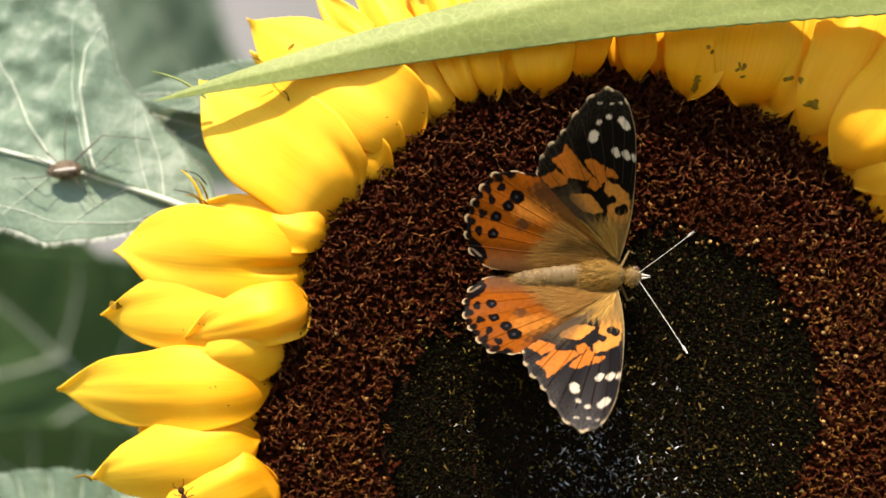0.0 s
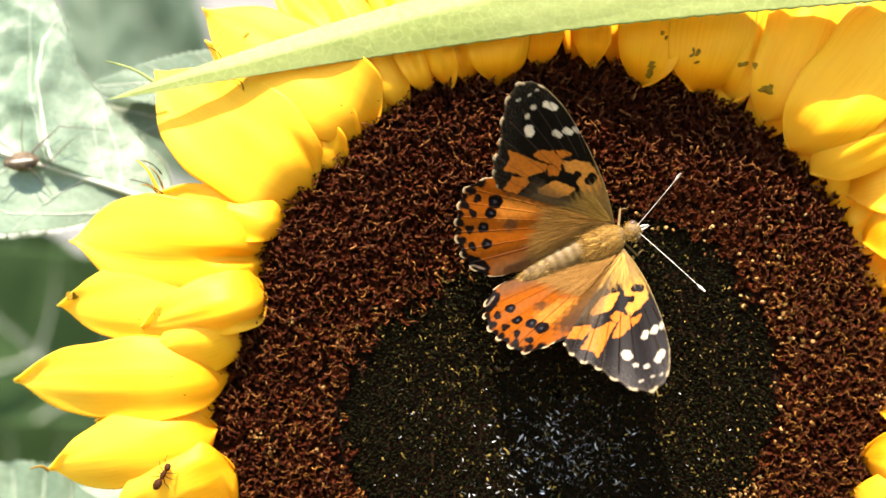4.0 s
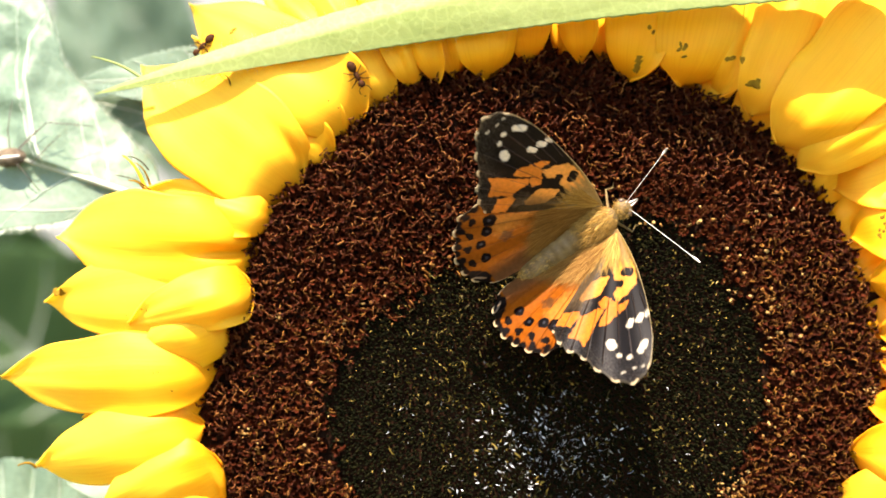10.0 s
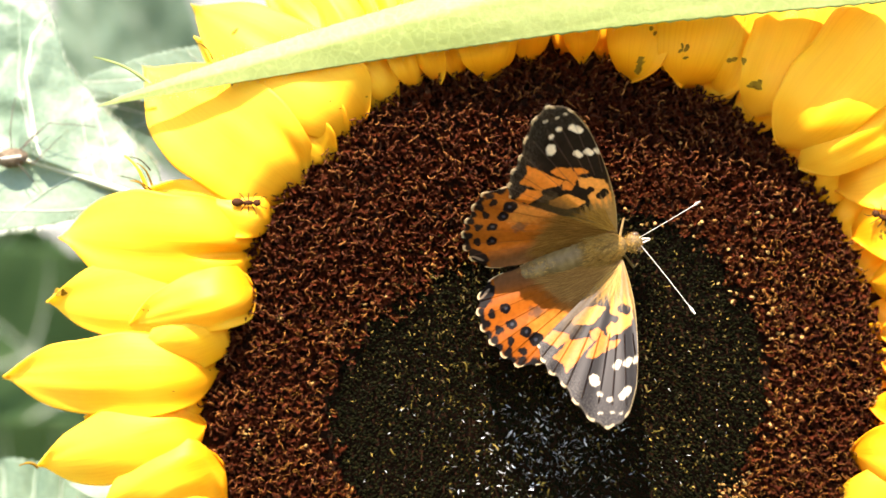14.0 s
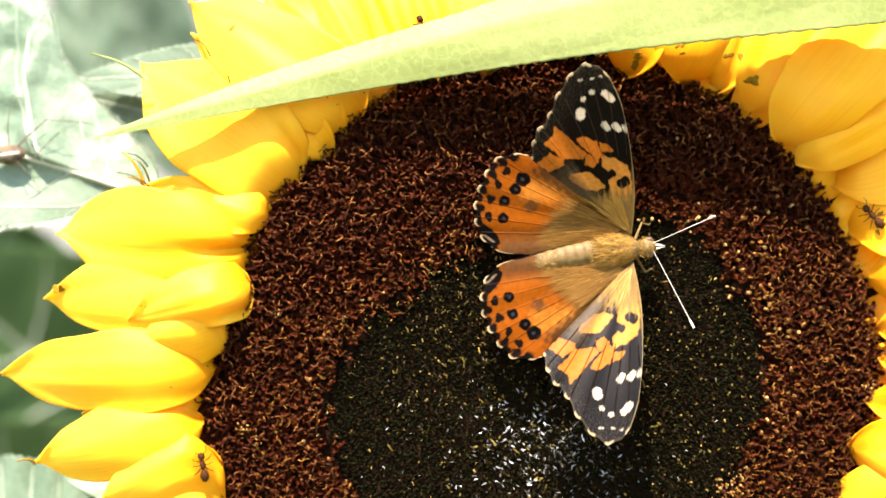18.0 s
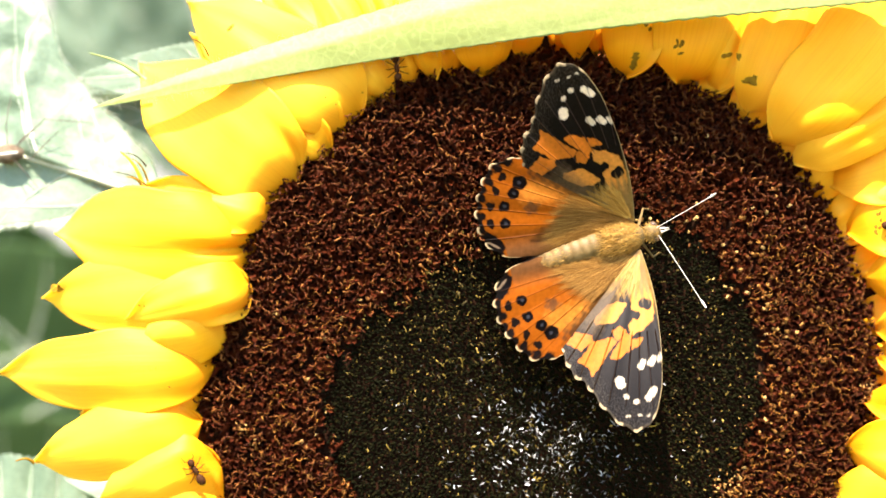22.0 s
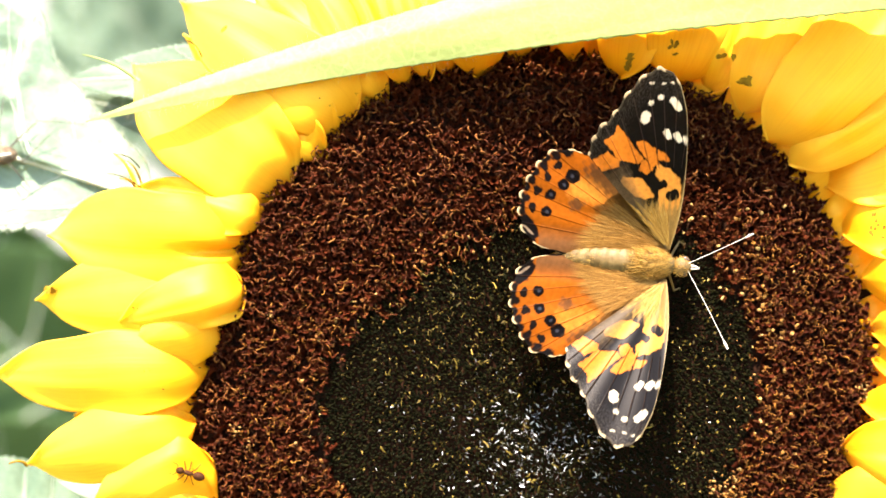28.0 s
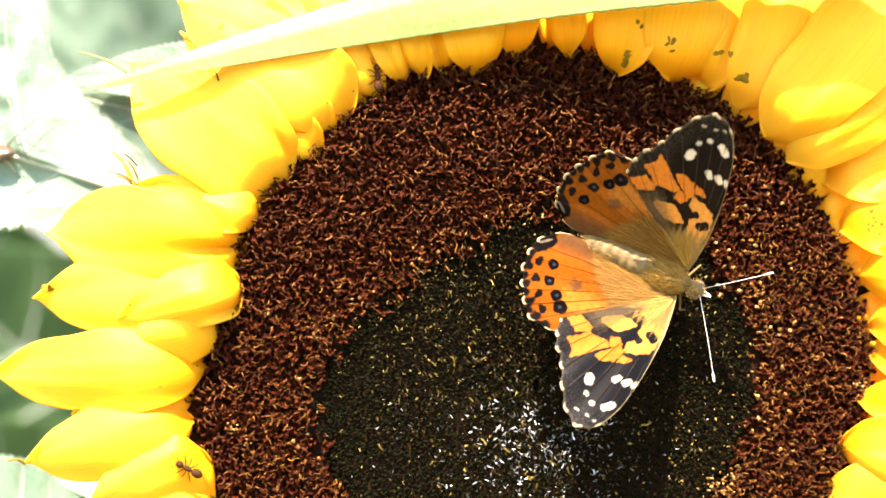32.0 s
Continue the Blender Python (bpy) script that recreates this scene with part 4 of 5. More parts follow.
def fore_colour(a, b, rim):
    """Scale colours of a forewing; a forward, b outward, rim: millimetres to the edge."""
    g = lumps(a, b)
    col = np.broadcast_to(np.array(BLACK), (*a.shape, 3)).copy()
    root = np.hypot(a - 3, b - 2)
    rag = 0.10 * np.sin(13 * a + 5 * b) + 0.08 * np.sin(17 * b - 9 * a)
    for k, p in enumerate(PATCHES):
        col = lay(col, soft(inside(a, b, p) + g * 0.25 + rag * 0.25, 0.12, 0.16), CREAM if k < 2 else ORANGE)
    for p in ((2.6, 11.0, 3.0, 11.2, 0.85), (0.8, 12.5, 1.3, 12.8, 0.6)):
        col = lay(col, soft(pill(a, b, *p) + g * 0.3, 0, 0.14), BLACK)
    for p in ((1.1, 20.9, 1.5, 20.2, 0.55), (2.6, 20.5, 3.1, 19.8, 0.55), (3.9, 20.0, 4.1, 19.4, 0.4), (1.75, 25.7, 2.65, 24.6, 0.6), (-2.2, 22.7, -2.1, 23.2, 0.78), (-1.5, 25.1, -1.45, 25.2, 0.46), (-0.1, 26.1, 0.0, 26.1, 0.46), (-1.8, 28.1, -1.3, 28.1, 0.2), (0.0, 28.1, 0.4, 28.15, 0.22), (1.3, 28.4, 1.6, 28.3, 0.2)):
        col = lay(col, soft(pill(a, b, *p) + rag * 0.6, -0.09, 0.12), WHITE)
    speck = np.random.default_rng(9).uniform(0.55, 1.35, a.shape)
    fur = soft(root + 0.8 * g + 0.9 * np.sin(7 * a) , 7.5, 2.0)
    col = lay(col, fur * 0.92, np.array(TAN) * speck[..., None])
    vein = np.zeros_like(a)
    th = np.arctan2(3 - a, b - 2)
    col = lay(col, soft(th + 0.01 * g, -0.125, 0.05) * soft(root + g, 16.5, 3) * 0.85, np.array((0.26, 0.17, 0.04)) * speck[..., None])
    col = lay(col, soft(-th + 0.05 * g, -0.52, 0.12) * soft(root + 1.5 * g, 15.5, 3) * 0.7, np.array((0.11, 0.075, 0.035)) * speck[..., None])
    for t0 in (-0.06, 0.03, 0.11, 0.19, 0.29, 0.40, 0.52, 0.64):
        vein = np.maximum(vein, soft(np.abs(th - t0) * root, 0.05, 0.1) * (root > 13.5) * (root < 25))
    col = lay(col, vein * 0.6, (0.05, 0.03, 0.02))
    # pale sheen towards the outer edge, put into the scale colours as speckle
    rim_sheen = np.clip(1.7 * np.random.default_rng(5).random(a.shape) - 1.0, 0, 1) * soft(rim + g, 3.0, 3.0) * (th > 0.0)
    col = lay(col, rim_sheen * 0.15, (0.38, 0.32, 0.22))
    col = lay(col, soft(rim * root / 110, 0.10, 0.08) * (th < 0.02) * 0.7, (0.34, 0.26, 0.12))
    fringe = soft(rim + 0.3 * g, 0.42, 0.22) * 0.9 * (th > 0.02) * np.clip(np.sin(th * 62 + 0.6) * 4 - 0.2, 0.06, 1)
    return lay(col, fringe, (0.55, 0.44, 0.25)), vein


def hind_colour(a, b, rim):
    g = lumps(a, b)
    root = np.hypot(a - 3, b - 2)
    th = np.arctan2(3 - a, b - 2)
    col = np.broadcast_to(np.array(RUST), (*a.shape, 3)).copy()
    col = lay(col, soft(np.abs(root - 18) + g, 3, 4) * 0.6, (0.32, 0.085, 0.004))
    col = lay(col, soft(pill(a, b, -6, 10.2, -11.5, 10.6, 1.9) + g, 0, 1.6) * 0.85, (0.50, 0.19, 0.024))
    for p in ((-16.25, 6.4, 0.85), (-15.85, 9.2, 0.9), (-14.05, 11.0, 0.92), (-12.85, 12.5, 1.15)):
        d = np.hypot(a - p[0], b - p[1]) + 0.25 * g
        col = lay(col, soft(d, p[2], 0.14), (0.003, 0.0022, 0.0022))
        col = lay(col, soft(d, 0.22, 0.2) * 0.5, (0.07, 0.075, 0.10))
    for p in ((-18.4, 6.9), (-17.9, 9.7), (-16.6, 12.0), (-15.2, 14.0)):
        col = lay(col, soft(np.hypot(a - p[0], (b - p[1]) * 0.8) + 0.4 * g, 0.62, 0.15), (0.006, 0.004, 0.003))
    for p in ((-18.9, 2.6, -19.3, 4.6, 0.55), (-19.7, 8.2, -20.1, 8.5, 0.75), (-19.0, 11.2, -19.3, 11.5, 0.75), (-17.3, 13.6, -17.5, 13.9, 0.7), (-15.6, 15.4, -15.8, 15.7, 0.7), (-20.0, 5.9, -20.1, 6.2, 0.6), (-13.8, 16.0, -13.7, 16.3, 0.6)):
        col = lay(col, soft(pill(a, b, *p) + 0.4 * g, 0, 0.3), (0.005, 0.0035, 0.003))
    col = lay(col, soft(pill(a, b, -18.2, 2.7, -19.3, 4.4, 1.15) + 0.4 * g, 0, 0.25), (0.004, 0.003, 0.003))
    col = lay(col, soft(pill(a, b, -18.0, 2.6, -19.6, 4.0, 0.16) + 0.1 * g, 0, 0.15) * 0.7, (0.30, 0.22, 0.14))
    col = lay(col, soft(np.hypot(a + 11.8, b - 8.0) + 0.9 * g, 1.0, 0.7) * 0.8, (0.06, 0.032, 0.014))
    col = lay(col, soft(th * 10 + 0.9 * g, 9.1, 1.0) * soft(root + 2 * g, 18.5, 2.0) * 0.85, (0.035, 0.022, 0.010))
    fur = soft(root + 1.2 * g + 0.6 * np.sin(6 * b), 10.8, 4.5)
    col = lay(col, fur * 0.92, (0.13, 0.062, 0.010))
    col = lay(col, soft(b + 0.3 * g, 3.2, 3.0) * 0.75 * (root < 20), (0.09, 0.055, 0.025))
    vein = np.zeros_like(a)
    for t0 in (0.93, 1.03, 1.13, 1.24, 1.36, 1.47):
        vein = np.maximum(vein, soft(np.abs(th - t0) * root, 0.05, 0.1) * (root > 12))
    col = lay(col, vein * 0.4, (0.06, 0.02, 0.006))
    fringe = soft(rim, 0.34, 0.2) * np.clip(np.sin(th * 55) * 3 + 0.2, 0.0, 1)
    col = lay(col, soft(rim + 0.3 * g, 0.75, 0.3) * np.clip(-np.sin(th * 55) * 3 + 0.6, 0, 1), (0.004, 0.003, 0.0025))
    return lay(col, fringe, (0.50, 0.40, 0.22)), vein


def fore_reach(t):
    r = np.interp(t, (-0.22, -0.176, -0.118, -0.082, -0.04, 0.011, 0.057, 0.122, 0.193, 0.265, 0.34, 0.40, 0.47, 0.56, 0.68, 0.73), (2.3, 7.4, 12.8, 17.2, 22.3, 26.1, 27.9, 28.7, 28.1, 26.8, 25.4, 24.0, 23.0, 22.6, 20.9, 19.8))
    return r + 0.22 * np.sin(t * 62) * (t > 0.1)


def hind_reach(t):
    r = np.interp(t, (0.55, 0.70, 0.80, 0.86, 0.93, 1.0, 1.2, 1.32, 1.43, 1.54, 1.61, 1.70), (14, 18.5, 20.8, 22.6, 24.0, 24.4, 24.5, 24.3, 23.6, 22.4, 20.6, 16.5))
    return r + 0.3 * np.sin(t * 55) * (t > 0.82)


def wing(name, reach, colour, t0, t1, side, lift, label):
    nt_, nr = 250, 180
    t, s = np.linspace(t0, t1, nt_)[:, None], np.linspace(0.015, 1, nr)[None]
    R = reach(t)
    r = R * s
    da, db = -np.sin(t) * r, np.cos(t) * r
    a, b = da + HINGE[0], db + HINGE[1]
    col, vein = colour(a, b, R - r + 0 * a)
    pale = col * 0.6 + np.array([0.42, 0.30, 0.17]) * (0.3 + 0.2 * np.sin(a * 1.9) * np.sin(b * 1.7))[..., None]
    z = 0.035 * r * np.sin(np.clip(r / 30, 0, 1) * 3) + 0.03 * vein + lift + 0.15 * np.sin(t * 24) * s
    P = np.stack([da, side * db * (1.0 if name == "forewing" else 0.94), z], -1)
    N = np.zeros_like(P)
    N[..., 2] = 1
    V, F = shell(P, N, 0.09)
    if side > 0:
        F = F[:, ::-1]
    cols = np.concatenate([col.reshape(-1, 3), pale.reshape(-1, 3)])
    ob = link(name, V, F, WING, fly, label, local=True, floats={"scales": cols, "relief": np.tile(vein.ravel(), 2), "sheen": np.full(len(cols), (0.2 if side < 0 else 0.1) if name == "forewing" else 0.04)})
    return ob


fore_left = wing("forewing", fore_reach, fore_colour, -0.215, 0.73, 1, 0.25, "black-tipped orange forewing with white spots")
fore_right = wing("forewing", fore_reach, fore_colour, -0.215, 0.73, -1, 0.25, "black-tipped orange forewing with white spots")
hind_left = wing("hindwing", hind_reach, hind_colour, 0.55, 1.70, 1, -0.1, "rusty orange hindwing with a row of black eyespots")
hind_right = wing("hindwing", hind_reach, hind_colour, 0.55, 1.70, -1, -0.1, "rusty orange hindwing with a row of black eyespots")


def tufts(count, centre, radii, length, back, seed):
    """Short hairs on an ellipsoid's upper half, combed backward."""
    g = np.random.default_rng(seed)
    d = g.normal(0, 1, (count, 3))
    d[:, 2] = np.abs(d[:, 2])
    d /= np.linalg.norm(d, axis=1, keepdims=True)
    root = np.asarray(centre) + d * np.asarray(radii)
    tip = root + (d * 0.38 + np.array([-back, 0, 0.0]) + g.normal(0, 0.25, (count, 3))) * length * g.uniform(0.6, 1.3, (count, 1))
    wide = np.cross(d, g.normal(0, 1, (count, 3)))
    wide /= np.linalg.norm(wide, axis=1, keepdims=True) + 1e-9
    V = np.stack([root - wide * 0.04, root + wide * 0.04, tip], 1).reshape(-1, 3)
    return V, np.arange(count * 3).reshape(-1, 3)


def wing_fur(part_of, side, t0, t1, reach, count, seed, fur=None):
    """Long soft hairs that lie over the wing's root."""
    g = np.random.default_rng(seed)
    th = g.uniform(t0, t1, count)
    r = reach * (0.78 + 0.4 * (th - t0) / (t1 - t0)) * g.uniform(0.12, 1, count) ** 0.8
    root = np.stack([-np.sin(th) * r, side * np.cos(th) * r, 0.35 + 0 * r], 1)
    away = np.stack([-np.sin(th + 0.1), side * np.cos(th + 0.1), 0.06 + 0 * r], 1) + g.normal(0, 0.08, (count, 3))
    tip = root + away * g.uniform(1.6, 4.2, (count, 1))
    wide = np.cross(away, np.array([0, 0, 1.0])) * 0.034
    V = np.stack([root - wide, root + wide, tip], 1).reshape(-1, 3)
    tagged(link("wing_fur", V, np.arange(count * 3).reshape(-1, 3), fur or FUR, part_of, "long brown hairs on the wing root", local=True), kind="stuff")


wing_fur(hind_left, 1, 0.9, 1.65, 11.0, 2600, 31, FUR_DARK)
wing_fur(hind_right, -1, 0.9, 1.65, 11.0, 2600, 32, FUR_DARK)
wing_fur(fore_left, 1, 0.1, 0.7, 6.5, 700, 33)
wing_fur(fore_right, -1, 0.1, 0.7, 6.5, 380, 34)


def body():
    V, F = ball((0.6, 0, 0.6), (3.7, 2.35, 2.2), 14, 18)
    thorax = link("thorax", V, F, BODY, fly, "furry tan thorax", local=True)
    V, F = tufts(4200, (0.4, 0, 0.6), (3.8, 2.5, 2.3), 1.15, 0.8, 3)
    tagged(link("thorax_fur", V, F, FUR, thorax, "long tan fur", local=True), kind="stuff")
    s = np.linspace(0, 1, 64)
    girth = 2.15 * (1 - 0.34 * s ** 2) * np.sqrt(np.clip((1 - s) / 0.16, 0.01, 1)) * (1 + 0.03 * np.cos(s * 8 * 2 * np.pi))
    V, F = tube(np.stack([0.3 - 11.9 * s, 0 * s, 0.3 - 0.5 * s], 1), girth, 16)
    ab = link("abdomen", V, F, BODY, fly, "banded brown abdomen", local=True)
    V, F = tufts(1100, (-5.2, 0, 0.1), (6.4, 1.85, 1.85), 0.42, 1.0, 5)
    tagged(link("abdomen_fur", V, F, FUR, ab, "short tan hairs", local=True), kind="stuff")
    V, F = ball((5.3, 0, 0.5), (1.35, 1.45, 1.25), 10, 14)
    head = link("head", V, F, BODY, fly, "small brown head", local=True)
    for sg in (-1, 1):
        V, F = ball((5.6, sg * 1.05, 0.6), (0.72, 0.62, 0.75), 8, 12)
        link("eye", V, F, EYE, head, "dark round eye", local=True)
        V, F = tube([[6.0, sg * 0.3, 0.2], [6.9, sg * 0.25, 0.3], [8.0, sg * 0.1, 0.25]], [0.2, 0.2, 0.05], 6)
        link("palp", V, F, FEELER, head, "pale pointed palp", local=True)
    V, F = tufts(500, (5.2, 0, 0.5), (1.4, 1.5, 1.3), 0.6, 0.3, 8)
    tagged(link("head_fur", V, F, FUR, head, "short tan hairs", local=True), kind="stuff")
    made = [ab]
    for sg, tip in ((1, (9.8, 0, 6.0)), (-1, (13.0, 0, 3.2))):
        s = np.linspace(0, 1, 16)
        a, b = np.zeros(3), np.array(tip)
        path = a + (b - a) * s[:, None] + np.array([0, 0, 1.0]) * (0.6 * np.sin(np.pi * s))[:, None]
        rad = 0.06 + 0.24 * np.exp(-((s - 0.955) / 0.04) ** 2)
        V, F = tube(path, rad, 7)
        made.append(link("antenna", V, F, FEELER, fly, "thin white-ringed antenna with a clubbed tip", local=True))
    for sg in (-1, 1):
        for k, (x0, x1, y1) in enumerate(((3.6, 6.0, 3.4), (1.4, 1.5, 4.2), (-0.4, -4.0, 4.0))):
            path = [[x0, sg * 1.4, -0.6], [(x0 + x1) / 2, sg * 3.8, -1.4], [x1, sg * y1, -4.2], [x1 + 0.9, sg * (y1 + 0.8), -6.2]]
            V, F = tube(path, [0.22, 0.17, 0.13, 0.08], 6)
            link("leg", V, F, BODY, fly, "thin brown leg", local=True)
    V, F = tube([[6.6, 0, 0], [7.6, 0, -2.5], [7.4, 0.2, -6]], [0.16, 0.13, 0.08], 6)
    link("proboscis", V, F, EYE, fly, "thin dark proboscis", local=True)
    return made


abdomen, antenna_left, antenna_right = body()


# ---- small animals ----
def limb(points, r):
    return tube(points, np.linspace(r, r * 0.6, len(points)), 5)


def harvestman():
    c = behind(20, 281, 13.5)
    h = thing("harvestman", FLOWER @ Vector(c * MM), "long-legged brown harvestman resting on the pale leaf", "spider")
    V, F = ball((0, 0, 1.0), (2.7, 1.6, 1.4), 10, 14, 0.12)
    b = link("body", V, F, SPIDER, h, "oval tan body with a pale stripe", local=True)
    V, F = ball((-2.2, -0.2, 0.9), (1.0, 0.9, 0.8), 8, 10)
    link("head", V, F, SPIDER, b, local=True)
    V, F = ball((0.1, 0, 2.1), (1.9, 0.35, 0.35), 8, 8, 0.12)
    link("stripe", V, F, FEELER, b, "pale back stripe", local=True)
    ends = ((0.3, 10.0, 0.2, 4.5), (5.5, 5.5, 3.5, 3.0), (13.5, 5.2, 6.5, 5.6), (8.0, 3.8, 4.2, -1.0), (-8.5, 2.2, -4.5, 1.8), (-9.0, -1.5, -4.0, -1.4), (4.8, -5.6, 2.6, -2.2), (-5.5, 5.5, -3.0, 3.0))
    for x, y, kx, ky in ends:
        V, F = limb([[kx * 0.15, ky * 0.15, 0.9], [kx, ky, 3.0], [(x + kx) / 2, (y + ky) / 2, 1.8], [x, y, 0.0]], 0.11)
        link("leg", V, F, SPIDER_LEG, h, local=True)
    h.matrix_basis = FLOWER @ Matrix.Translation(c * MM)


harvestman()


def ant():
    a = thing("ant", (0, 0, 0), "small dark brown ant walking on a petal", "ant", "ants")
    V, F = ball((0, 0, 0.75), (0.85, 0.42, 0.42), 8, 10)
    link("thorax", V, F, ANT, a, local=True)
    V, F = ball((1.35, 0, 0.8), (0.62, 0.55, 0.45), 8, 10)
    link("head", V, F, ANT, a, local=True)
    V, F = ball((-1.65, 0, 0.85), (0.95, 0.68, 0.62), 8, 10)
    link("gaster", V, F, ANT, a, local=True)
    for sg in (-1, 1):
        for x0, x1 in ((0.5, 1.3), (0.0, 0.1), (-0.4, -1.4)):
            V, F = limb([[x0, sg * 0.3, 0.6], [(x0 + x1) / 2, sg * 1.0, 1.1], [x1, sg * 1.7, 0.0]], 0.09)
            link("leg", V, F, ANT, a, local=True)
        V, F = limb([[1.7, sg * 0.25, 0.9], [2.1, sg * 0.8, 1.3], [2.9, sg * 0.9, 0.9]], 0.07)
        link("feeler", V, F, ANT, a, local=True)
    return a


ants = [ant()]
for _ in range(3):
    ants.append(copy_thing(ants[0], pose(0, 0, 0)))


def head_pose(x, y, z, turn=0.0, pitch=0.0):
    """A pose on the flower head, from plan millimetres; turn: the way it faces, degrees from X."""
    return FLOWER @ Matrix.Translation((x * MM, y * MM, z * MM)) @ pose(0, 0, 0, 0, 0, turn) @ pose(0, 0, 0, 0, -pitch, 0)


def crawl(x, y, turn, under=0.0):
    """A pose on the petals at a plan mark, standing on their surface or creeping under it."""
    p = at(x, y)
    z, n = rest(x, y)
    z = z - under
    n = n if n.z > 0 else -n
    n = (n + Vector((0, 0, 1.5))).normalized()
    lean = Vector((0, 0, 1)).rotation_difference(n).to_matrix().to_4x4()
    return FLOWER @ Matrix.Translation((p[0] * MM, p[1] * MM, z * MM)) @ lean @ pose(0, 0, 0, 0, 0, turn)


def hinge(side, lift, sweep):
    return Matrix.Translation((HINGE[0] * MM, side * HINGE[1] * MM, HINGE[2] * MM)) @ pose(0, 0, 0, side * lift, 0, 0) @ pose(0, 0, 0, 0, 0, -side * sweep)


def motions():
    rows = (
    (0, 14.9, -1.3, -1, 26, 44, 0, -6, 0), (0.5, 14.9, -0.6, 1, 16, 38, 1, -5, 1), (1, 16.9, 1.2, 8, 11, 34, 3, 0, 1),
    (1.5, 19.5, 0.6, 12, 19, 33, 2, 0, 0), (2, 20.0, 1.1, 12, 30, 30, -1, 0, 0), (2.5, 20.0, 1.2, 16, 19, 32, 1, 0, -0),
    (3, 20.9, 1.9, 18, 17, 26, 1, 0, -1), (3.5, 21.7, 1.5, 19, 19, 35, -4, 0, 1), (5.5, 22.3, 2.0, 24, 64, 59, -10, -12, 3),
    (6, 22.3, 1.4, 24, 43, 33, -7, -8, 6), (6.5, 22.8, 1.4, 23, 30, 23, -3, -6, 5), (7, 22.3, 1.8, 25, 31, 24, -4, -8, 0),
    (7.5, 21.8, 1.4, 24, 43, 44, -10, -12, 2), (8, 22.3, 2.1, 27, 45, 49, -11, -13, 5), (8.5, 22.4, 1.9, 27, 24, 24, -7, -10, 3),
    (9, 22.7, 2.4, 28, 22, 30, -6, -11, 2), (9.5, 23.0, 3.2, 34, 43, 38, -11, -11, 5), (10, 22.9, 3.2, 32, 42, 43, -11, -15, 2),
    (10.5, 23.2, 2.8, 31, 39, 45, -9, -11, 0), (11, 23.1, 2.7, 30, 40, 45, -8, -11, 1), (11.5, 23.3, 0.5, 21, 38, 54, -13, -15, 3),
    (12, 23.6, 1.3, 26, 35, 48, -7, -10, 0), (12.5, 23.9, 1.5, 27, 33, 40, -7, -9, 3), (13, 23.3, -0.5, 13, 37, 24, -9, -11, 0),
    (13.5, 23.6, -0.3, 12, 38, 32, -8, -10, -2), (14, 23.7, -0.1, 12, 43, 31, -11, -12, -3), (14.5, 24.8, -0.7, 5, 48, 35, -7, -9, -1),
    (16.5, 26.0, -0.7, 5, 22, 28, 0, -7, 0), (17, 25.6, -0.3, 4, 32, 23, 0, -7, 1), (17.5, 25.6, -0.4, 5, 47, 27, 0, -8, 2),
    (17.6, 25.8, -0.9, 7, 56, 48, -9, -10, 1), (18, 26.1, -0.8, 4, 25, 19, -4, -5, 4), (18.5, 26.1, -0.5, 6, 19, 25, -3, -4, 4),
    (19, 26.0, -0.5, 6, 20, 22, -3, -4, 4), (19.5, 26.0, -0.5, 5, 18, 22, -3, -7, 5), (20, 25.9, -0.5, 6, 21, 26, -5, -9, 3),
    (20.5, 26.0, -0.3, 7, 19, 20, -4, -8, 2), (21, 27.2, 0.9, 11, 22, 23, -3, -6, 4), (21.5, 27.5, 0.7, 12, 21, 21, -5, -7, 3),
    (22, 27.2, 0.8, 12, 26, 21, -6, -6, 4), (22.5, 27.7, 0.0, 10, 23, 18, -6, -6, 3), (23, 27.9, -0.3, 10, 26, 23, -4, -5, 3),
    (23.5, 27.8, 0.2, 12, 31, 19, -7, -5, 4), (24, 28.4, 0.4, 12, 30, 21, -7, -6, 3), (24.5, 30.5, 0.1, 5, 36, 23, -6, -6, 4),
    (24.6, 30.5, -0.2, 6, 42, 26, -6, -6, 4), (24.7, 30.6, -2.0, 12, 97, 54, -7, -5, 0), (24.8, 30.8, -3.2, 16, 80, 18, -7, -4, -0), (25, 31.9, -3.1, 8, 53, 20, -7, -4, 1), (25.5, 31.5, -3.6, -2, 47, 21, -11, -6, 1),
    (27.5, 32.5, -3.1, -7, 22, 19, -5, -6, -2), (28, 32.5, -2.6, -6, 18, 25, -4, -6, -1), (28.5, 32.5, -2.6, -6, 16, 22, -4, -6, -3),
    (29, 33.1, -3.4, -9, 27, 25, -4, -5, -2), (29.5, 32.7, -3.8, -11, 24, 24, -5, -4, -3), (30, 33.4, -5.0, -16, 23, 21, -4, -3, -3),
    (30.5, 33.7, -4.4, -20, 24, 20, -5, -4, -5), (31, 34.1, -4.5, -24, 28, 18, -5, -4, -5), (31.5, 35.2, -5.1, -25, 21, 16, -5, -4, -5),
    (32, 35.4, -4.9, -25, 39, 30, -11, -9, -2))
    walk(fly, [(t, head_pose(x, y, 6.3, yaw, pit)) for t, x, y, yaw, *lifts, pit in rows])
    walk(fore_left, [(q[0], hinge(1, q[4], q[6])) for q in rows])
    walk(fore_right, [(q[0], hinge(-1, q[5], q[7])) for q in rows])

    def low(lift):
        """Hindwings lie flatter than the forewings while these are spread."""
        return lift - 16 * math.exp(-((lift - 20) / 15) ** 2)

    walk(hind_left, [(q[0], hinge(1, low(q[4]), 0)) for q in rows])
    walk(hind_right, [(q[0], hinge(-1, low(q[5]), 0)) for q in rows])
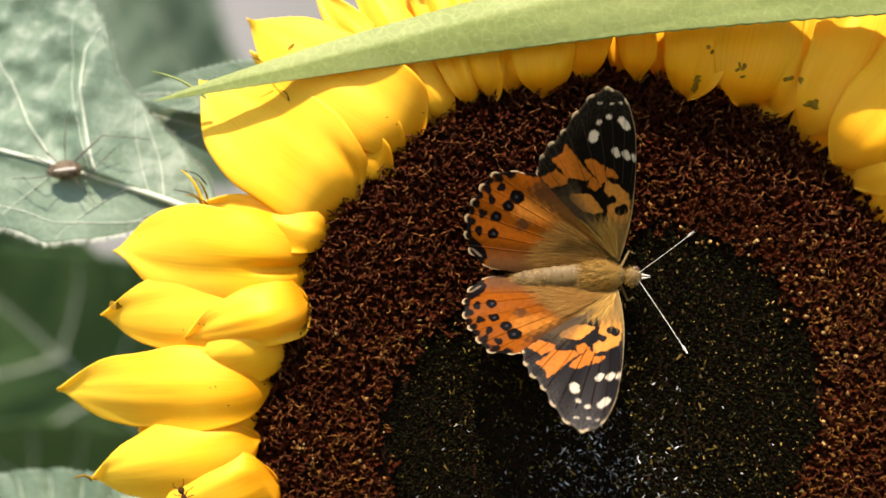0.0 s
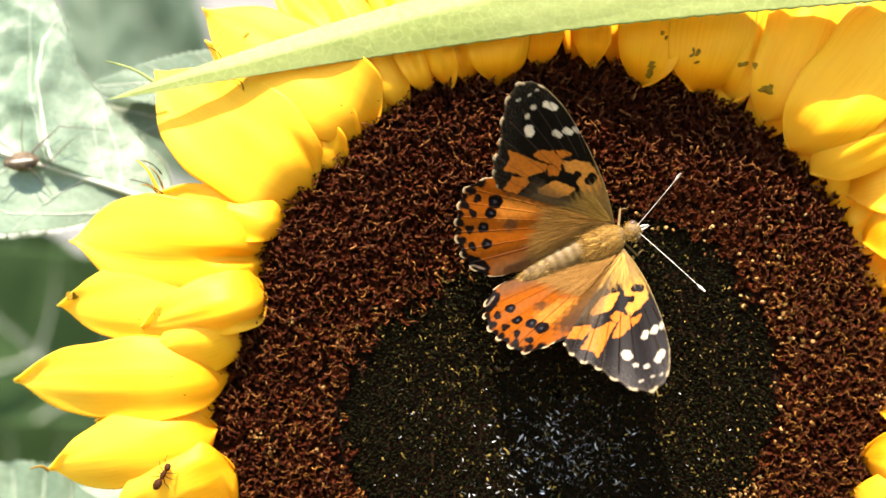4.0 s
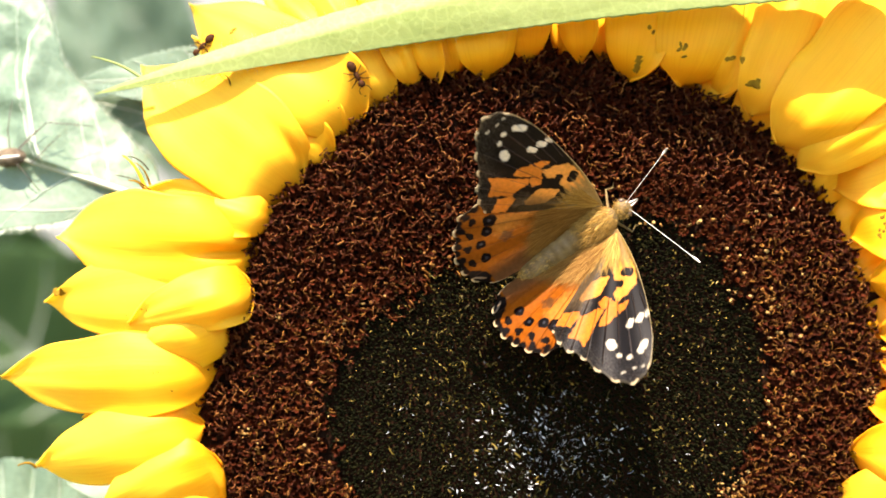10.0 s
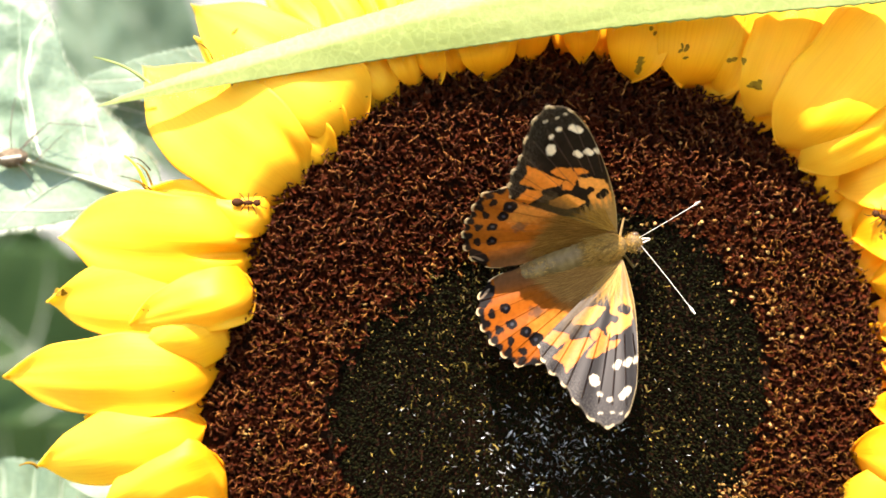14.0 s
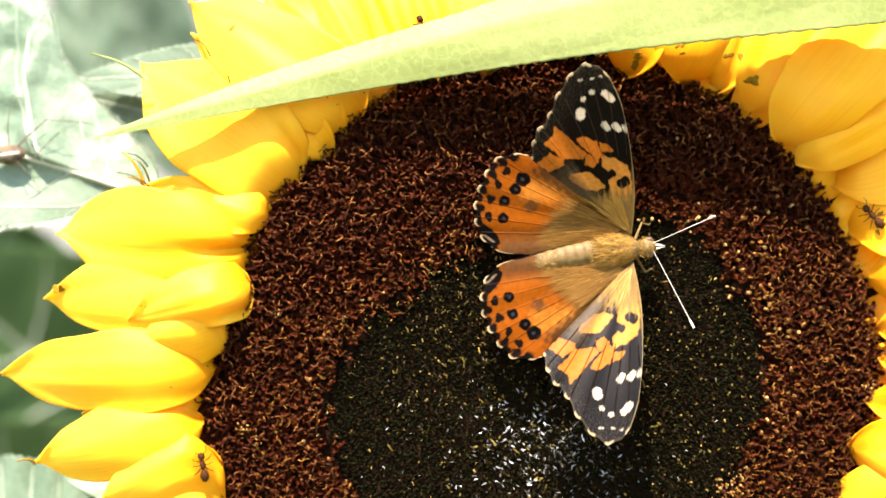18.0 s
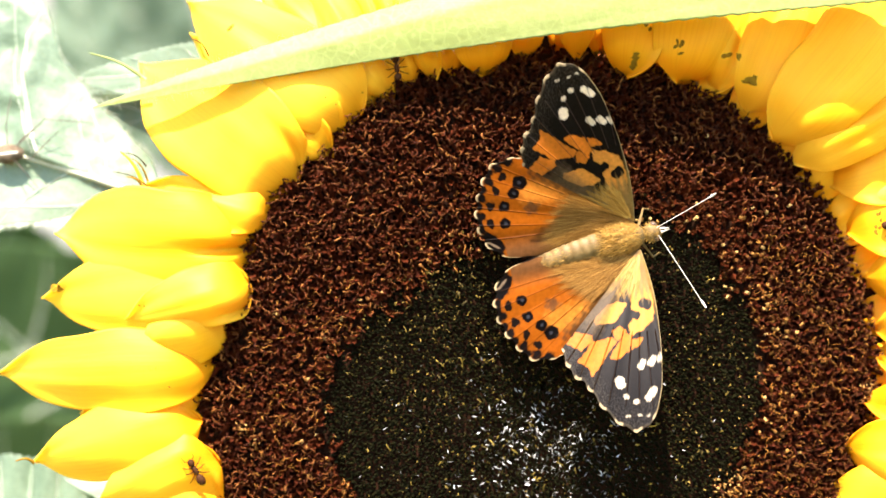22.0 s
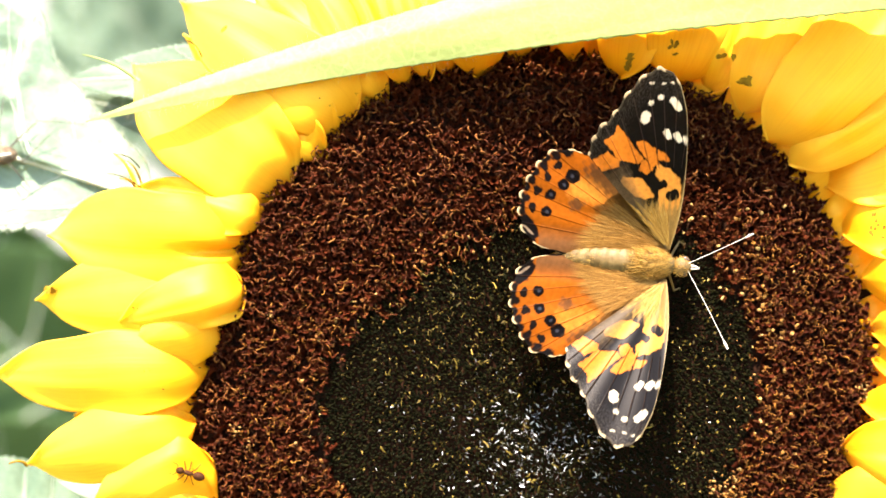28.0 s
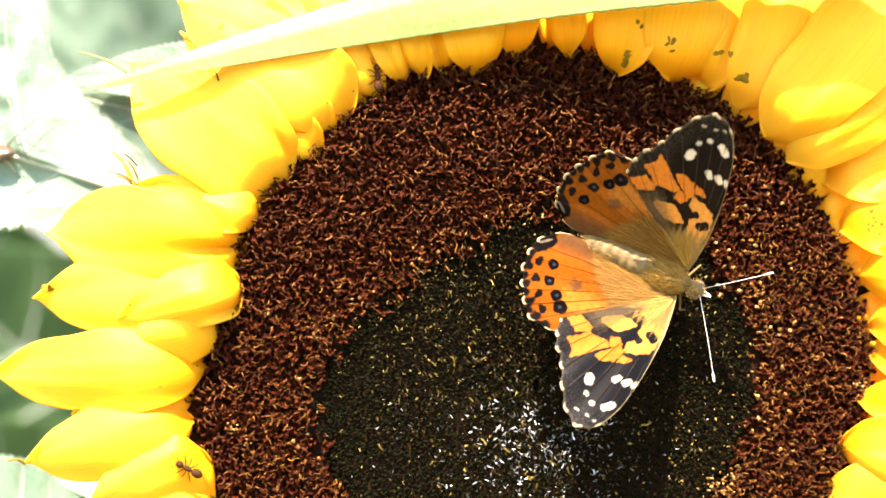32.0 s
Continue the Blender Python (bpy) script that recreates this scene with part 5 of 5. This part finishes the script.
    off = Matrix.Translation(-sunflower.location) @ FLOWER @ Matrix.Translation(SWAY * MM)

    def sway(dip):
        return off @ Matrix.Translation((0, -0.6 * dip * UNIT * MM, 0.036 * max(dip, 0) * MM)) @ pose(0, 0, 0, 0, 0, 0.0125 * dip)

    walk(top_leaf, [(t, sway(d)) for t, d in ((0, -29), (1, -30), (2, -22), (3, -12), (6, -20), (7, -18), (9, -20), (10, -16), (11, -12), (12, 3), (13, 0), (14, 5), (14.5, -2), (16.5, -3), (17, 20), (17.3, 72), (17.6, 105), (17.8, 108), (18.1, 45), (18.4, 5), (19, -85), (20, -35), (21, 14), (22, 15), (22.6, 25), (23.2, 58), (24, 13), (25.3, 0), (28, 38), (29, 0), (31, -5), (32, -15))])
    turns = ((0, 41, -56, 6), (1, 41, -61, 5), (3, 38, -60, 5), (5.5, 25, -69, 7), (9.5, 23, -70, 5), (11, 24, -68, 5), (11.5, 38, -61, 5), (12, 30, -65, 6), (12.5, 21, -68, 6), (14.5, 21, -65, 9), (17, 21, -66, 8), (21.5, 19, -70, 7), (24.5, 24, -64, 7), (25.5, 28, -63, 4), (28, 33, -59, 0), (30.5, 34, -60, 0), (32, 40, -58, 2))
    walk(antenna_left, [(t, pose(0.0061, 0.00055, 0.0013, 0, 0, a)) for t, a, b, c in turns])
    walk(antenna_right, [(t, pose(0.0061, -0.00055, 0.0013, 0, 0, b)) for t, a, b, c in turns])
    walk(abdomen, [(t, pose(-0.0025, 0, 0, 0, 0, c)) for t, a, b, c in turns])
    walk(ants[0], [(t, crawl(x, y, w)) for t, x, y, w in ((0, 240, 851, 110), (2, 254, 832, 90), (4, 280, 826, 60), (5.5, 290, 822, 90), (6.5, 305, 824, 60), (8, 350, 895, -40), (14, 375, 905, -20), (16.5, 366, 822, 100), (19, 365, 828, 100), (23, 356, 834, 130), (28, 356, 834, 160), (32, 358, 830, 150))])
    walk(ants[1], [(t, crawl(x, y, w)) for t, x, y, w in ((0, 620, -140, -60), (8, 590, 20, -60), (9.3, 600, 98, -70), (10, 634, 140, -60), (11, 688, 168, -20), (12, 715, 180, 0), (17, 770, 100, 90), (18, 752, 60, 120), (18.4, 738, 70, -140), (18.8, 694, 88, -90), (19.1, 706, 104, -85), (20, 716, 128, -80), (22, 708, 130, -80), (23, 706, 138, -80), (24, 704, 144, -70), (25.5, 708, 140, -70), (27.5, 706, 158, -50), (28, 711, 168, -10), (30, 712, 164, 0), (31, 718, 164, 0), (31.5, 704, 170, 170), (32, 688, 146, 95))])
    walk(ants[2], [(t, crawl(x, y, w, 6 if 11.1 < t < 12.3 else 0)) for t, x, y, w in ((0, 660, -130, 170), (6, 560, -40, 170), (7, 512, 18, 190), (9, 452, 20, 200), (10, 356, 82, 225), (11, 268, 204, -90), (11.3, 300, 240, -80), (12.0, 325, 300, -60), (12.4, 330, 335, -45), (13, 370, 350, -20), (13.6, 416, 364, -10), (14.5, 462, 360, 10), (16.5, 502, 360, 0), (17.2, 516, 362, 0), (20, 545, 372, 0), (32, 555, 380, 0))])
    walk(ants[3], [(t, crawl(x, y, w)) for t, x, y, w in ((0, 1640, 370, 180), (9, 1620, 380, 180), (12, 1575, 388, 170), (13, 1558, 385, 160), (17, 1545, 392, 140), (19, 1536, 388, 110), (21, 1560, 400, 20), (23, 1605, 410, 0), (28, 1640, 420, 0), (32, 1660, 430, 0))])


motions()
